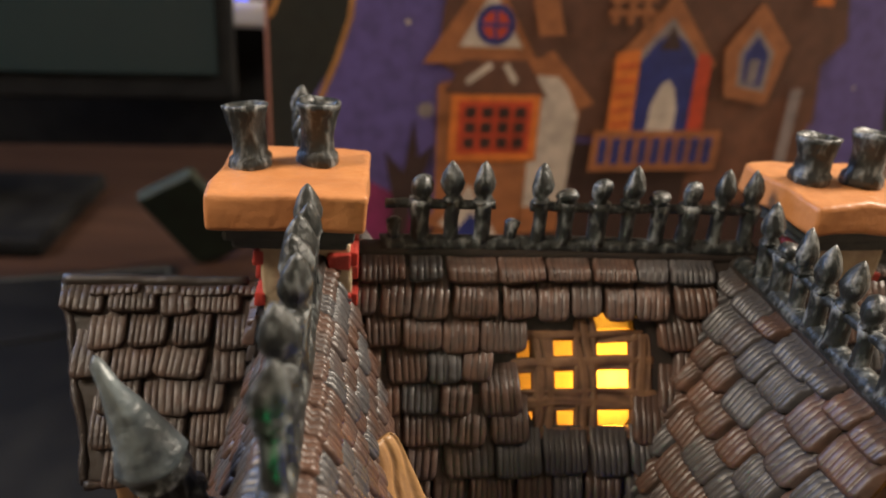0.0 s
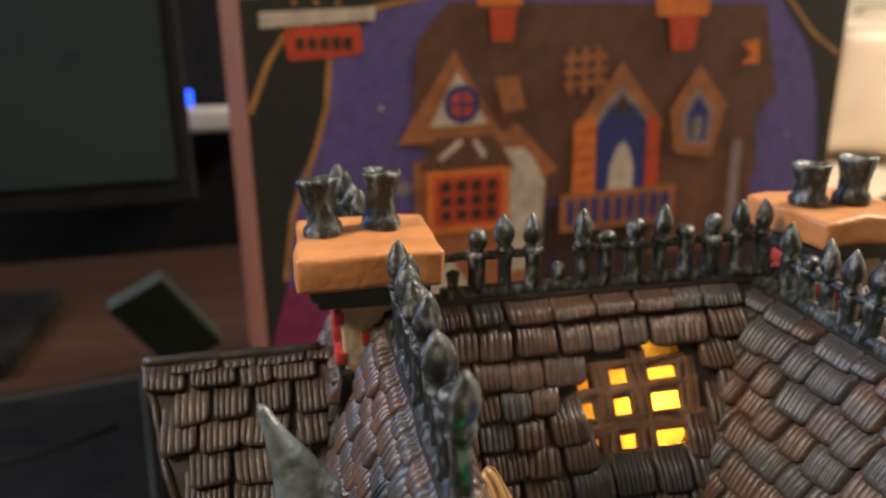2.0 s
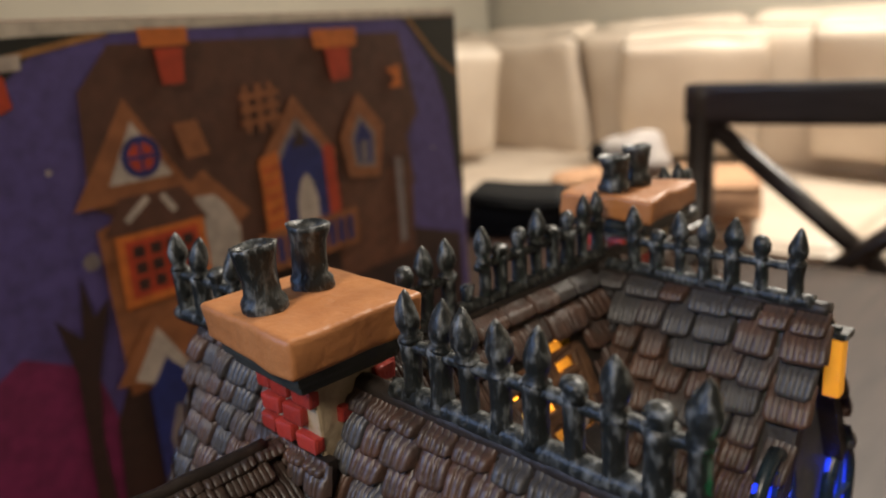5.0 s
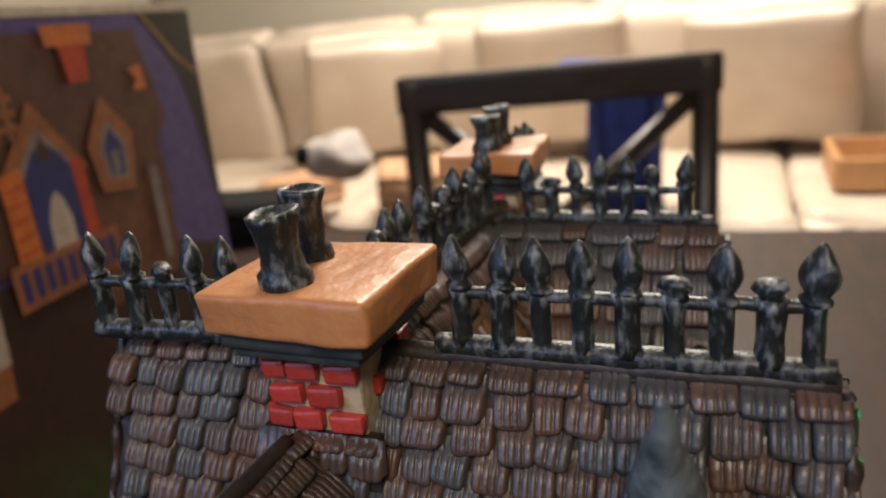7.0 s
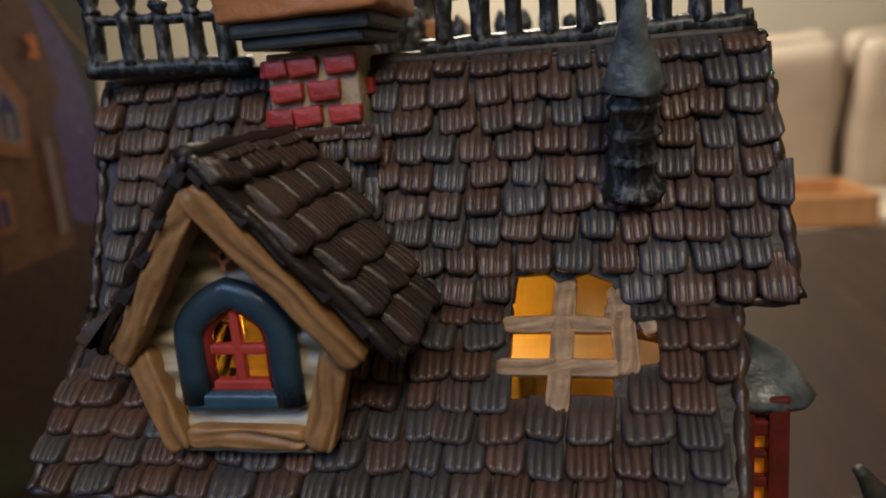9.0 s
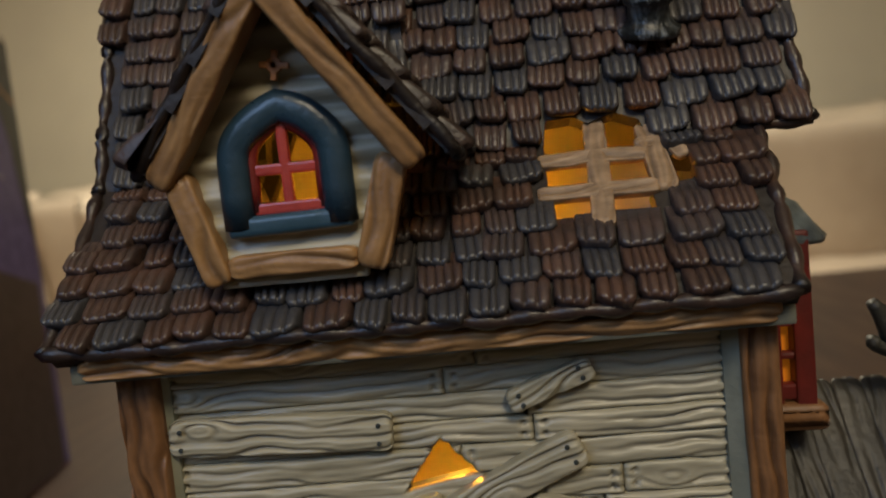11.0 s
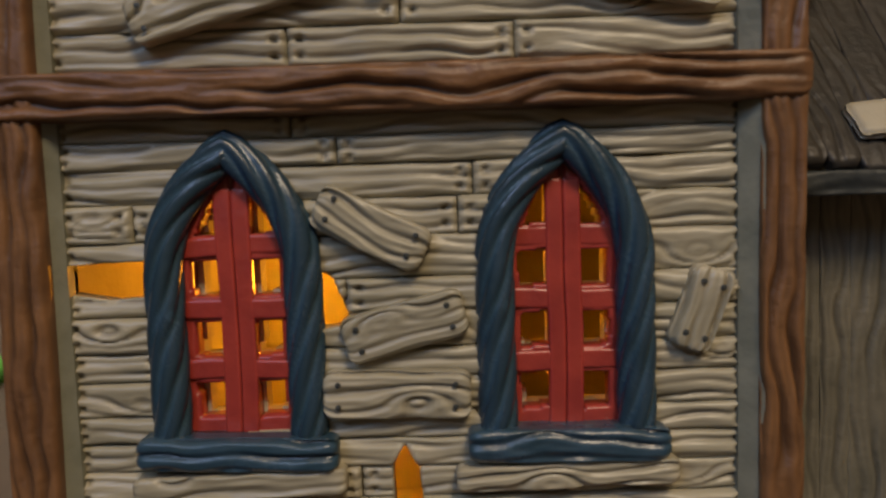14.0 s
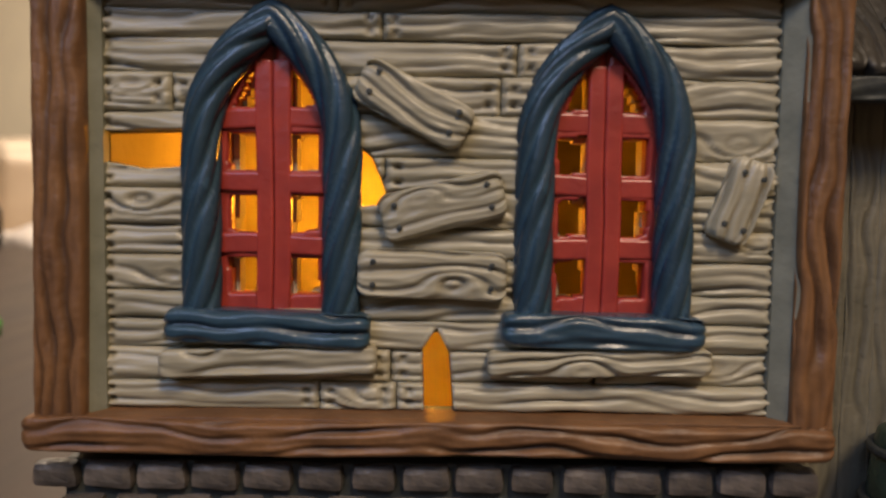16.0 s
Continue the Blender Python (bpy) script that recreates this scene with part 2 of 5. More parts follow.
def sweep(bm, path, radius, sides=8, closed=False, flat=1.0, twist=0.0, rib=0.0, ribs=0, up=None, groove=False):
    """A tube along a path; radius: a number or one for each point; rib: a rope-like swelling."""
    path = [Vector(p) for p in path]
    n = len(path)
    rings = []
    for i, p in enumerate(path):
        a, b = path[(i - 1) % n if closed else max(i - 1, 0)], path[(i + 1) % n if closed else min(i + 1, n - 1)]
        t = (b - a).normalized()
        ref = Vector(up) if up else (Vector((0, 0, 1)) if abs(t.z) < 0.9 else Vector((0, 1, 0)))
        s = t.cross(ref).normalized()
        w = s.cross(t)
        r = radius[i] if isinstance(radius, (list, tuple)) else radius
        ring = []
        for k in range(sides):
            q = 2 * math.pi * k / sides
            c = math.cos(ribs * q + twist * i + (2.2 * noise.noise((i * 0.05, q * 0.7, 4.4)) if groove else 0))
            rr = r * (1 - rib * max(0.0, c) ** 5 + 0.25 * rib * (1 - c)) if groove else r * (1 + rib * c)
            ring.append(bm.verts.new(p + s * (math.cos(q) * rr) + w * (math.sin(q) * rr * flat)))
        rings.append(ring)
    for i in range(n if closed else n - 1):
        a, b = rings[i], rings[(i + 1) % n]
        for k in range(sides):
            bm.faces.new((a[k], a[(k + 1) % sides], b[(k + 1) % sides], b[k]))
    if not closed:
        bm.faces.new(rings[0][::-1])
        bm.faces.new(rings[-1])


def lathe(bm, base, axis, profile, sides=10, wobble=0.0, squash=1.0):
    """A turned form: profile rows of (radius, height) along axis from base."""
    z = Vector(axis).normalized()
    x = z.orthogonal().normalized()
    y = z.cross(x)
    rings = []
    for r, h in profile:
        ring = []
        for k in range(sides):
            q = 2 * math.pi * k / sides
            p = Vector(base) + z * h + x * (math.cos(q) * r) + y * (math.sin(q) * r * squash)
            ring.append(bm.verts.new(wob(p, wobble, 2.3) if wobble else p))
        rings.append(ring)
    for a, b in zip(rings, rings[1:]):
        for k in range(sides):
            bm.faces.new((a[k], a[(k + 1) % sides], b[(k + 1) % sides], b[k]))
    bm.faces.new(rings[0][::-1])
    bm.faces.new(rings[-1])


def relief(bm, o, u, v, w, h, nu, nv, height, inside=None, thick=0.3, lines=(), shift=(0, 0)):
    """A sculpted panel: a grid over o + a*u + b*v (a to w, b to h), raised by height(a, b), with cells outside inside(a, b)
    left open, and sides and a back at thick behind it."""
    o, u, v = Vector(o), Vector(u).normalized(), Vector(v).normalized()
    n = u.cross(v)
    grid, back, quads = {}, {}, []
    for i in range(nu):
        for j in range(nv):
            if inside is None or inside((i + 0.5) * w / nu, (j + 0.5) * h / nv):
                quads.append((i, j))
    have = set(quads)
    place = {}
    reach = 1.3 * max(w / nu, h / nv)

    def spot(a, b):
        """Grid corner, pulled onto the outline of an opening where it borders one."""
        if (a, b) not in place:
            x, y = a * w / nu, b * h / nv
            if lines and not all(q in have for q in ((a - 1, b - 1), (a, b - 1), (a - 1, b), (a, b))):
                p, best = Vector((x + shift[0], y + shift[1])), reach
                for poly in lines:
                    for e, f in zip(poly, poly[1:] + poly[:1]):
                        e, f = Vector(e), Vector(f)
                        k = max(0.0, min(1.0, (p - e).dot(f - e) / max(1e-9, (f - e).length_squared)))
                        q = e.lerp(f, k)
                        if (q - p).length < best:
                            best, x, y = (q - p).length, q.x - shift[0], q.y - shift[1]
            place[a, b] = (x, y)
        return place[a, b]
    for i, j in quads:
        for a, b in ((i, j), (i + 1, j), (i + 1, j + 1), (i, j + 1)):
            if (a, b) not in grid:
                x, y = spot(a, b)
                grid[a, b] = bm.verts.new(o + u * x + v * y + n * height(x, y))
    for i, j in quads:
        bm.faces.new((grid[i, j], grid[i + 1, j], grid[i + 1, j + 1], grid[i, j + 1]))

    def low(a, b):
        if (a, b) not in back:
            x, y = spot(a, b)
            back[a, b] = bm.verts.new(o + u * x + v * y - n * thick)
        return back[a, b]
    for i, j in quads:
        for di, dj, p, q in ((-1, 0, (i, j + 1), (i, j)), (1, 0, (i + 1, j), (i + 1, j + 1)), (0, -1, (i, j), (i + 1, j)), (0, 1, (i + 1, j + 1), (i, j + 1))):
            if (i + di, j + dj) not in have:
                bm.faces.new((grid[q], grid[p], low(*p), low(*q)))
    for i, j in quads:
        if (i, j) in have:
            bm.faces.new((low(i, j), low(i, j + 1), low(i + 1, j + 1), low(i + 1, j)))


def grain(x, y, k, amp, seed, knot=None):
    """Carved wood grain that runs along x: wandering, broken grooves that part round a knot."""
    f = y * k + 1.0 * noise.noise((x * 0.55 + seed, y * 0.9, seed)) + 0.35 * noise.noise((x * 1.5, y * 2.4 + seed, 3.1))
    if knot:
        f += 1.5 * math.exp(-((x - knot[0]) / 0.34) ** 2 - ((y - knot[1]) / 0.15) ** 2)
    s = f - math.floor(f) - 0.5
    deep = 0.55 + 0.75 * noise.noise((x * 0.9 + seed * 2, math.floor(f) * 3.7, seed))
    g = -math.exp(-(s / 0.19) ** 2) * amp * max(0.12, deep) * 1.5
    return g + 0.45 * amp * (0.5 - 2 * s * s) + 0.22 * amp * noise.noise((x * 2.5, y * 11, seed))


def carved_beam(p0, p1, width, depth, side, k=2.6, amp=0.07, seed=0.0, round_=0.35, taper=0.0, step=0.09, sides=0, knot=None):
    """A carved timber from p0 to p1; side: the way its broad face looks."""
    p0, p1 = Vector(p0), Vector(p1)
    t = (p1 - p0).normalized()
    f = (Vector(side) - t * Vector(side).dot(t)).normalized()
    s = t.cross(f)
    length = (p1 - p0).length
    n = max(4, int(length / step))
    prof = []
    m = sides or (48 if width > 0.3 else 24)
    for q in range(m):
        d = (q + 0.5) / m * (2 * width + 2 * depth)
        if d < width:
            a, b = 1 - 2 * d / width, 1.0
        elif d < width + depth:
            a, b = -1.0, 1 - 2 * (d - width) / depth
        elif d < 2 * width + depth:
            a, b = 2 * (d - width - depth) / width - 1, -1.0
        else:
            a, b = 1.0, 2 * (d - 2 * width - depth) / depth - 1
        pull = (abs(a) ** 7 + abs(b) ** 7) ** (-1 / 7)
        prof.append((a * pull * width / 2, b * pull * depth / 2))
    bm = bmesh.new()
    rings = []
    for i in range(n + 1):
        x = length * i / n
        end = min(1.0, 0.72 + 0.28 * math.sqrt(min(1, min(i, n - i) / 2.5)))
        bend = noise.noise((x * 0.3, seed, 1.3)) * 0.05
        ring = []
        for q, (a, b) in enumerate(prof):
            g = grain(x, (a + b * 0.7), k, amp, seed, knot)
            sc = end * (1 + taper * i / n)
            ring.append(bm.verts.new(p0 + t * x + s * (a * sc + bend) + f * (b * sc + (g if b > -depth * 0.2 else 0))))
        rings.append(ring)
    for a, b in zip(rings, rings[1:]):
        for q in range(m):
            bm.faces.new((a[q], a[(q + 1) % m], b[(q + 1) % m], b[q]))
    bm.faces.new(rings[0][::-1])
    bm.faces.new(rings[-1])
    bmesh.ops.recalc_face_normals(bm, faces=bm.faces)
    return bm


def inside_poly(poly):
    def test(x, y):
        hit = False
        for (x0, y0), (x1, y1) in zip(poly, poly[1:] + poly[:1]):
            if (y0 > y) != (y1 > y) and x < (x1 - x0) * (y - y0) / (y1 - y0) + x0:
                hit = not hit
        return hit
    test.poly = poly
    return test


def arch(hw, z0, zs, za, steps=9):
    """Half-width, foot, springing and apex of a pointed arch: (offset, z) from one foot round to the other."""
    half = [(hw, z0), (hw, (z0 + zs) / 2), (hw, zs)] + [(hw * (1 - (i / steps) ** 2.5), zs + (za - zs) * (i / steps)) for i in range(1, steps + 1)]
    return half + [(-a, b) for a, b in half[-2::-1]]


# ---- setting: table and room ----
def setting(name, bm, material, label, category):
    return tagged(part(name, bm, material, None), label, category, kind="structure")


setting("floor", block((40, 0, -77), (620, 620, 4), bevel=0), M_FLOOR, "brown wooden floor of a dim living room", "floor")
setting("ceiling", block((40, 0, 174), (620, 620, 4), bevel=0), M_CEIL, "plain white ceiling", "ceiling")
setting("wall_east", block((330, 0, 48), (6, 620, 248), bevel=0), M_WALLPAINT, "beige painted wall behind the sofa", "wall")
setting("wall_west", block((-250, 0, 48), (6, 620, 248), bevel=0), M_WALLPAINT, "beige painted wall", "wall")
setting("wall_north", block((40, 290, 48), (560, 6, 248), bevel=0), M_WALLPAINT, "beige painted wall", "wall")
setting("wall_south", block((40, -290, 48), (560, 6, 248), bevel=0), M_WALLPAINT, "beige painted wall", "wall")

table = thing("dining_table", (10, 0, -75), "dark brown wooden dining table under the ceramic house", "table")
part("tabletop", block((-2, 5, -2), (158, 150, 4), Matrix.Rotation(radians(4), 3, "Z"), 0.6, 3), M_TABLE, table)
for x, y in ((-70, -60), (64, -58), (-72, 68), (60, 70)):
    part("leg", block((x, y, -39.5), (7, 7, 71), None, 0.6), M_TABLE, table)

# ---- the ceramic house ----
house = thing("ceramic_house", (5, 4, 0), "painted ceramic haunted village house with shingled roofs, lit from inside", "village house")


def shingle_mesh(w, length, lobes, seed, h=0.165, material=None, flute=0.5):
    """One carved shingle: a thick plate with a rounded foot and soft flutes, top edge at the origin, hanging along -y."""
    bm = bmesh.new()
    rnd = random.Random(seed)
    cuts = [0.03] + [0.03 + 0.94 * (i + rnd.uniform(-0.16, 0.16)) / lobes for i in range(1, lobes)] + [0.97]
    cols = [(0.0, 0.0, 0.0), (0.018, 0.62, 0.0)]
    for a, b in zip(cuts, cuts[1:]):
        tall = rnd.uniform(0.85, 1.06)
        cols += [(a + (b - a) * t, tall, f) for t, f in ((0.13, 0.22), (0.3, 0.0), (0.7, 0.0), (0.87, 0.22))]
        cols.append((b, 0.9, 1.0))
    cols[-1] = (0.982, 0.62, 0.0)
    cols.append((1.0, 0.0, 0.0))
    rows = ((0.0, 0.1, 0.5), (0.34, 0.36, 0.8), (0.43, 0.8, 1.0), (0.65, 0.95, 1.0), (0.88, 1.0, 0.95), (0.96, 0.95, 0.5), (1.0, 0.62, 0.15))
    lean, skew = rnd.uniform(-0.07, 0.07), rnd.uniform(-0.05, 0.05)
    fan = rnd.uniform(0.0, 0.08)
    grid = []
    for r, (v, k, deep) in enumerate(rows):
        line = []
        for a, f, g in cols:
            q = 2 * a - 1
            lift = (0.11 * max(0.0, (abs(q) - 0.6) / 0.4) ** 2.2 + skew * q) * v ** 3
            x = (a - 0.5) * w * (1.0 - fan * (1 - v)) * (1.0 if r < 5 else (0.985, 0.95)[r - 5]) - lean * length * v + rnd.uniform(-0.004, 0.004)
            z = h * k * f * (1 - flute * g * deep) if f else -0.03
            line.append(bm.verts.new((x, -length * v + lift + rnd.uniform(-0.006, 0.006) * v, z)))
        grid.append(line)
    grid.append([bm.verts.new((v.co.x, v.co.y + 0.05, -0.06)) for v in grid[-1]])
    for a, b in zip(grid, grid[1:]):
        for i in range(len(a) - 1):
            bm.faces.new((a[i], b[i], b[i + 1], a[i + 1]))
    bmesh.ops.recalc_face_normals(bm, faces=bm.faces)
    if sum(f.normal.z for f in bm.faces) < 0:
        bmesh.ops.reverse_faces(bm, faces=bm.faces)
    me = bpy.data.meshes.new("shingle")
    bm.transform(Matrix.Scale(CM, 4))
    bm.to_mesh(me)
    bm.free()
    me.polygons.foreach_set("use_smooth", [True] * len(me.polygons))
    me.materials.append(material or M_SHINGLE)
    return me


KINDS = ((0.46, 3), (0.55, 4), (0.6, 4), (0.68, 5), (0.72, 4), (0.56, 3), (0.62, 5), (0.5, 4))
WIDE = ((0.62, 4), (0.75, 6), (0.86, 6), (0.98, 7), (0.7, 5), (0.9, 8))
SHINGLES = [(w, shingle_mesh(w, 0.74, n, s)) for s, (w, n) in enumerate(KINDS)]
SHINGLES_WIDE = [(w, shingle_mesh(w, 0.95, n, s + 20, 0.18, None, 0.26)) for s, (w, n) in enumerate(WIDE)]
SHINGLES_DARK = [(w, shingle_mesh(w, 0.95, n, s + 40, 0.15, M_SHINGLE_DARK, 0.22)) for s, (w, n) in enumerate(WIDE)]


def roof_slope(o, u, d, width, length, keep, hole=None, thick=0.35, seed=1, exposed=0.47, dark=False, label="", lines=(), wide=False):
    """A roof sheet from its ridge end o along u and down d, with shingles laid in uneven courses on it."""
    o, u, d = Vector(o), Vector(u).normalized(), Vector(d).normalized()
    n = d.cross(u)
    if n.z < 0:
        n = -n
    base = bmesh.new()
    flip = (u.cross(d)).dot(n) > 0
    test = (lambda a, b: keep(a, b) and not (hole and hole(a, b)))
    if flip:
        relief(base, o, u, d, width, length, int(width / 0.14), int(length / 0.14), lambda a, b: 0.0, test, thick, lines)
    else:
        relief(base, o, d, u, length, width, int(length / 0.14), int(width / 0.14), lambda a, b: 0.0, lambda b, a: test(a, b), thick, [[(b, a) for a, b in p] for p in lines])
    sheet = part("roof_slope", base, M_ROOFBASE, house, label)
    rnd = random.Random(seed)
    s = length
    tall = 0.95 if wide or dark else 0.74
    yaxis = -d
    xaxis = u if u.cross(yaxis).dot(n) > 0 else -u
    rot = Matrix((xaxis, yaxis, n)).transposed().to_4x4()
    while s > 0.1:
        a = rnd.uniform(-0.4, 0.0)
        while a < width:
            w, me = rnd.choice(SHINGLES_DARK if dark else SHINGLES_WIDE if wide else SHINGLES)
            c = a + w / 2
            ds = rnd.uniform(-0.035, 0.035)
            top = s - tall + 0.06 + ds
            ok = -0.05 < c - w * 0.3 and c + w * 0.3 < width + 0.05 and keep(c + w * 0.05, min(max(s - 0.2, 0.02), length - 0.02)) and keep(c - w * 0.05, min(max(s - 0.2, 0.02), length - 0.02)) and not (hole and (hole(c, s - 0.15) or hole(c - w * 0.3, s - 0.4) or hole(c + w * 0.3, s - 0.4)))
            if ok:
                sy = 1.0
                if top < 0.0:
                    sy = max(0.35, (s + ds) / tall)
                    top = 0.0
                p = o + u * c + d * top + n * 0.015
                tilt = Matrix.Rotation(radians(rnd.uniform(-4, 4)), 4, "Z") @ Matrix.Rotation(radians(-4.5 + rnd.uniform(-2, 1.5)), 4, "X")
                piece("shingle", me, sheet, Matrix.Translation(p * CM) @ rot @ tilt @ Matrix.Diagonal((rnd.uniform(0.94, 1.06), sy * rnd.uniform(0.96, 1.06), rnd.uniform(0.85, 1.2), 1)))
            a += w + 0.028
        s -= exposed * rnd.uniform(0.97, 1.05)
    return sheet


# wing roof over the carved wall: a steep upper slope and a flared lower one
RX, RZ = 2.62, 20.3
KX, KZ = 1.1, 16.35
EX, EZ = -1.13, 14.0
YB = 10.7
up_len = math.hypot(RX - KX, RZ - KZ)
lo_len = math.hypot(KX - EX, KZ - EZ)
up_d = Vector((KX - RX, 0, KZ - RZ))
lo_d = Vector((EX - KX, 0, EZ - KZ))
hole_poly = inside_poly([(YB - 3.05, -0.05), (YB - 3.08, 1.6), (YB - 2.75, 1.68), (YB - 2.1, 1.72), (YB - 1.5, 1.7), (YB - 1.5, 1.12), (YB - 0.8, 1.05), (YB - 0.75, 0.6), (YB - 1.15, 0.5), (YB - 1.35, -0.05)])
hole_up = inside_poly([(YB - 2.98, up_len - 0.42), (YB - 3.05, up_len + 0.1), (YB - 1.35, up_len + 0.1), (YB - 1.45, up_len - 0.28), (YB - 1.85, up_len - 0.46), (YB - 2.3, up_len - 0.3), (YB - 2.5, up_len - 0.45)])
mouth = inside_poly([(YB - 7.9, -0.1), (YB - 7.6, 1.5), (YB - 6.1, 1.5), (YB - 5.7, -0.1)])
mouth_up = inside_poly([(YB - 7.9, 4.4), (YB - 7.7, 3.3), (YB - 6.0, 3.3), (YB - 5.7, 4.4)])
roof_slope((RX, YB, RZ), (0, -1, 0), up_d, YB + 1.25, up_len, lambda a, b: a < YB + 0.95 + 0.3 * b / up_len, lambda a, b: mouth_up(a, b) or hole_up(a, b), lines=[hole_up.poly], seed=3, label="steep brown shingled slope of the wing roof")
roof_slope((KX, YB, KZ), (0, -1, 0), lo_d, YB + 0.4, lo_len, lambda a, b: a < YB + 0.4 - 0.3 * b / lo_len, lambda a, b: hole_poly(a, b) or mouth(a, b), lines=[hole_poly.poly], seed=4, label="flared lower slope with a boarded-up hole")
# slope to the court and its flare
roof_slope((2 * 2.75 - RX, -1.0, RZ), (0, 1, 0), Vector((1.5, 0, -3.95)), YB + 1.0, 4.2, lambda a, b: a < 7.35 - b * 0.42 or a > 8.6, seed=5)
roof_slope((4.36, -0.6, KZ), (0, 1, 0), Vector((2.2, 0, -2.4)), 5.6, 2.6, lambda a, b: a < 5.6 - b * 0.4, seed=6)
# main roof between the wings
MY, MZ = 6.3, 20.1
hole_main = inside_poly([(3.65, 1.62), (3.7, 2.7), (4.0, 3.2), (4.7, 3.45), (5.8, 3.5), (6.4, 2.8), (6.1, 1.7), (5.95, 1.13), (5.2, 1.1), (5.05, 1.55)])
roof_slope((2.9, MY, MZ), (1, 0, 0), Vector((0, -1.75, -3.6)), 8.3, 6.6, lambda a, b: 0.36 * b - 0.3 < a < 8.5 - 0.40 * b, hole_main, lines=[hole_main.poly], seed=7, exposed=0.6, wide=True, label="front shingled slope of the main roof with a boarded hole")
roof_slope((2.9, MY + 0.3, MZ), (1, 0, 0), Vector((0, 1.75, -3.6)), 13.0, 5.0, lambda a, b: True, seed=8, exposed=0.6, wide=True)
roof_slope((11.2, MY, MZ), (1, 0, 0), Vector((0, -1.75, -3.6)), 5.0, 4.0, lambda a, b: a > 0.45 * b, seed=14, exposed=0.6, wide=True)
# second wing
roof_slope((10.92, 0.9, 20.0), (0, 1, 0), Vector((-1.75, 0, -3.6)), 5.6, 6.6, lambda a, b: a < 5.9 - b * 0.40, seed=9, exposed=0.6, wide=True, label="side slope of the second wing roof")
roof_slope((11.12, 0.9, 20.0), (0, 1, 0), Vector((1.75, 0, -3.6)), 5.6, 4.6, lambda a, b: True, seed=10, exposed=0.6, wide=True)
# ridges
for p0, p1, w in (((2.75, -0.92, 20.28), (2.75, 10.72, 20.28), 0.2), ((2.9, MY + 0.15, 20.1), (16.2, MY + 0.15, 20.1), 0.22), ((11.02, 0.85, 20.0), (11.02, 6.3, 20.0), 0.2)):
    bm = bmesh.new()
    n = 40
    sweep(bm, [wob(Vector(p0).lerp(Vector(p1), i / n), 0.03, 1.5) for i in range(n + 1)], w, 8, flat=0.9)
    part("ridge_cap", bm, M_ROOFBASE, house, smooth=True)


def on_up(x, y):
    """A point of the wing roof's surface."""
    z = RZ + (x - RX) * (RZ - KZ) / (RX - KX) if x >= KX else KZ + (x - KX) * (KZ - EZ) / (KX - EX)
    return Vector((x, y, z))


# rounded roof edges
EDGES = ((on_up(RX, YB), on_up(KX, YB)), (on_up(KX, YB), on_up(EX, YB)), (on_up(RX, -0.95), on_up(KX, -1.25)), (on_up(KX, -1.25), on_up(KX, -0.35)), (on_up(KX, -0.4), on_up(EX, -0.1)), (on_up(EX, -0.1), on_up(EX, YB)))
for p, q in EDGES:
    n = max(6, int((q - p).length / 0.12))
    bm = bmesh.new()
    sweep(bm, [wob(p.lerp(q, i / n) + Vector((0, 0, -0.03)), 0.06, 1.9) for i in range(n + 1)], [0.07 + 0.06 * abs(math.sin(i * 0.66 + noise.noise((i * 0.2, p.x, p.z)))) for i in range(n + 1)], 9)
    part("roof_edge", bm, M_SHINGLE, house, smooth=True)


# ---- iron fences on the ridges ----
TIP = [(0.12, 0.0), (0.24, 0.05), (0.24, 0.1), (0.17, 0.16), (0.25, 0.3), (0.265, 0.42), (0.2, 0.6), (0.1, 0.76), (0.02, 0.84)]
STUB = [(0.1, 0.0), (0.2, 0.05), (0.18, 0.12), (0.26, 0.2), (0.2, 0.3), (0.03, 0.34)]
BALL = [(0.1, 0.0), (0.19, 0.05), (0.16, 0.12), (0.24, 0.24), (0.25, 0.4), (0.17, 0.53), (0.03, 0.58)]


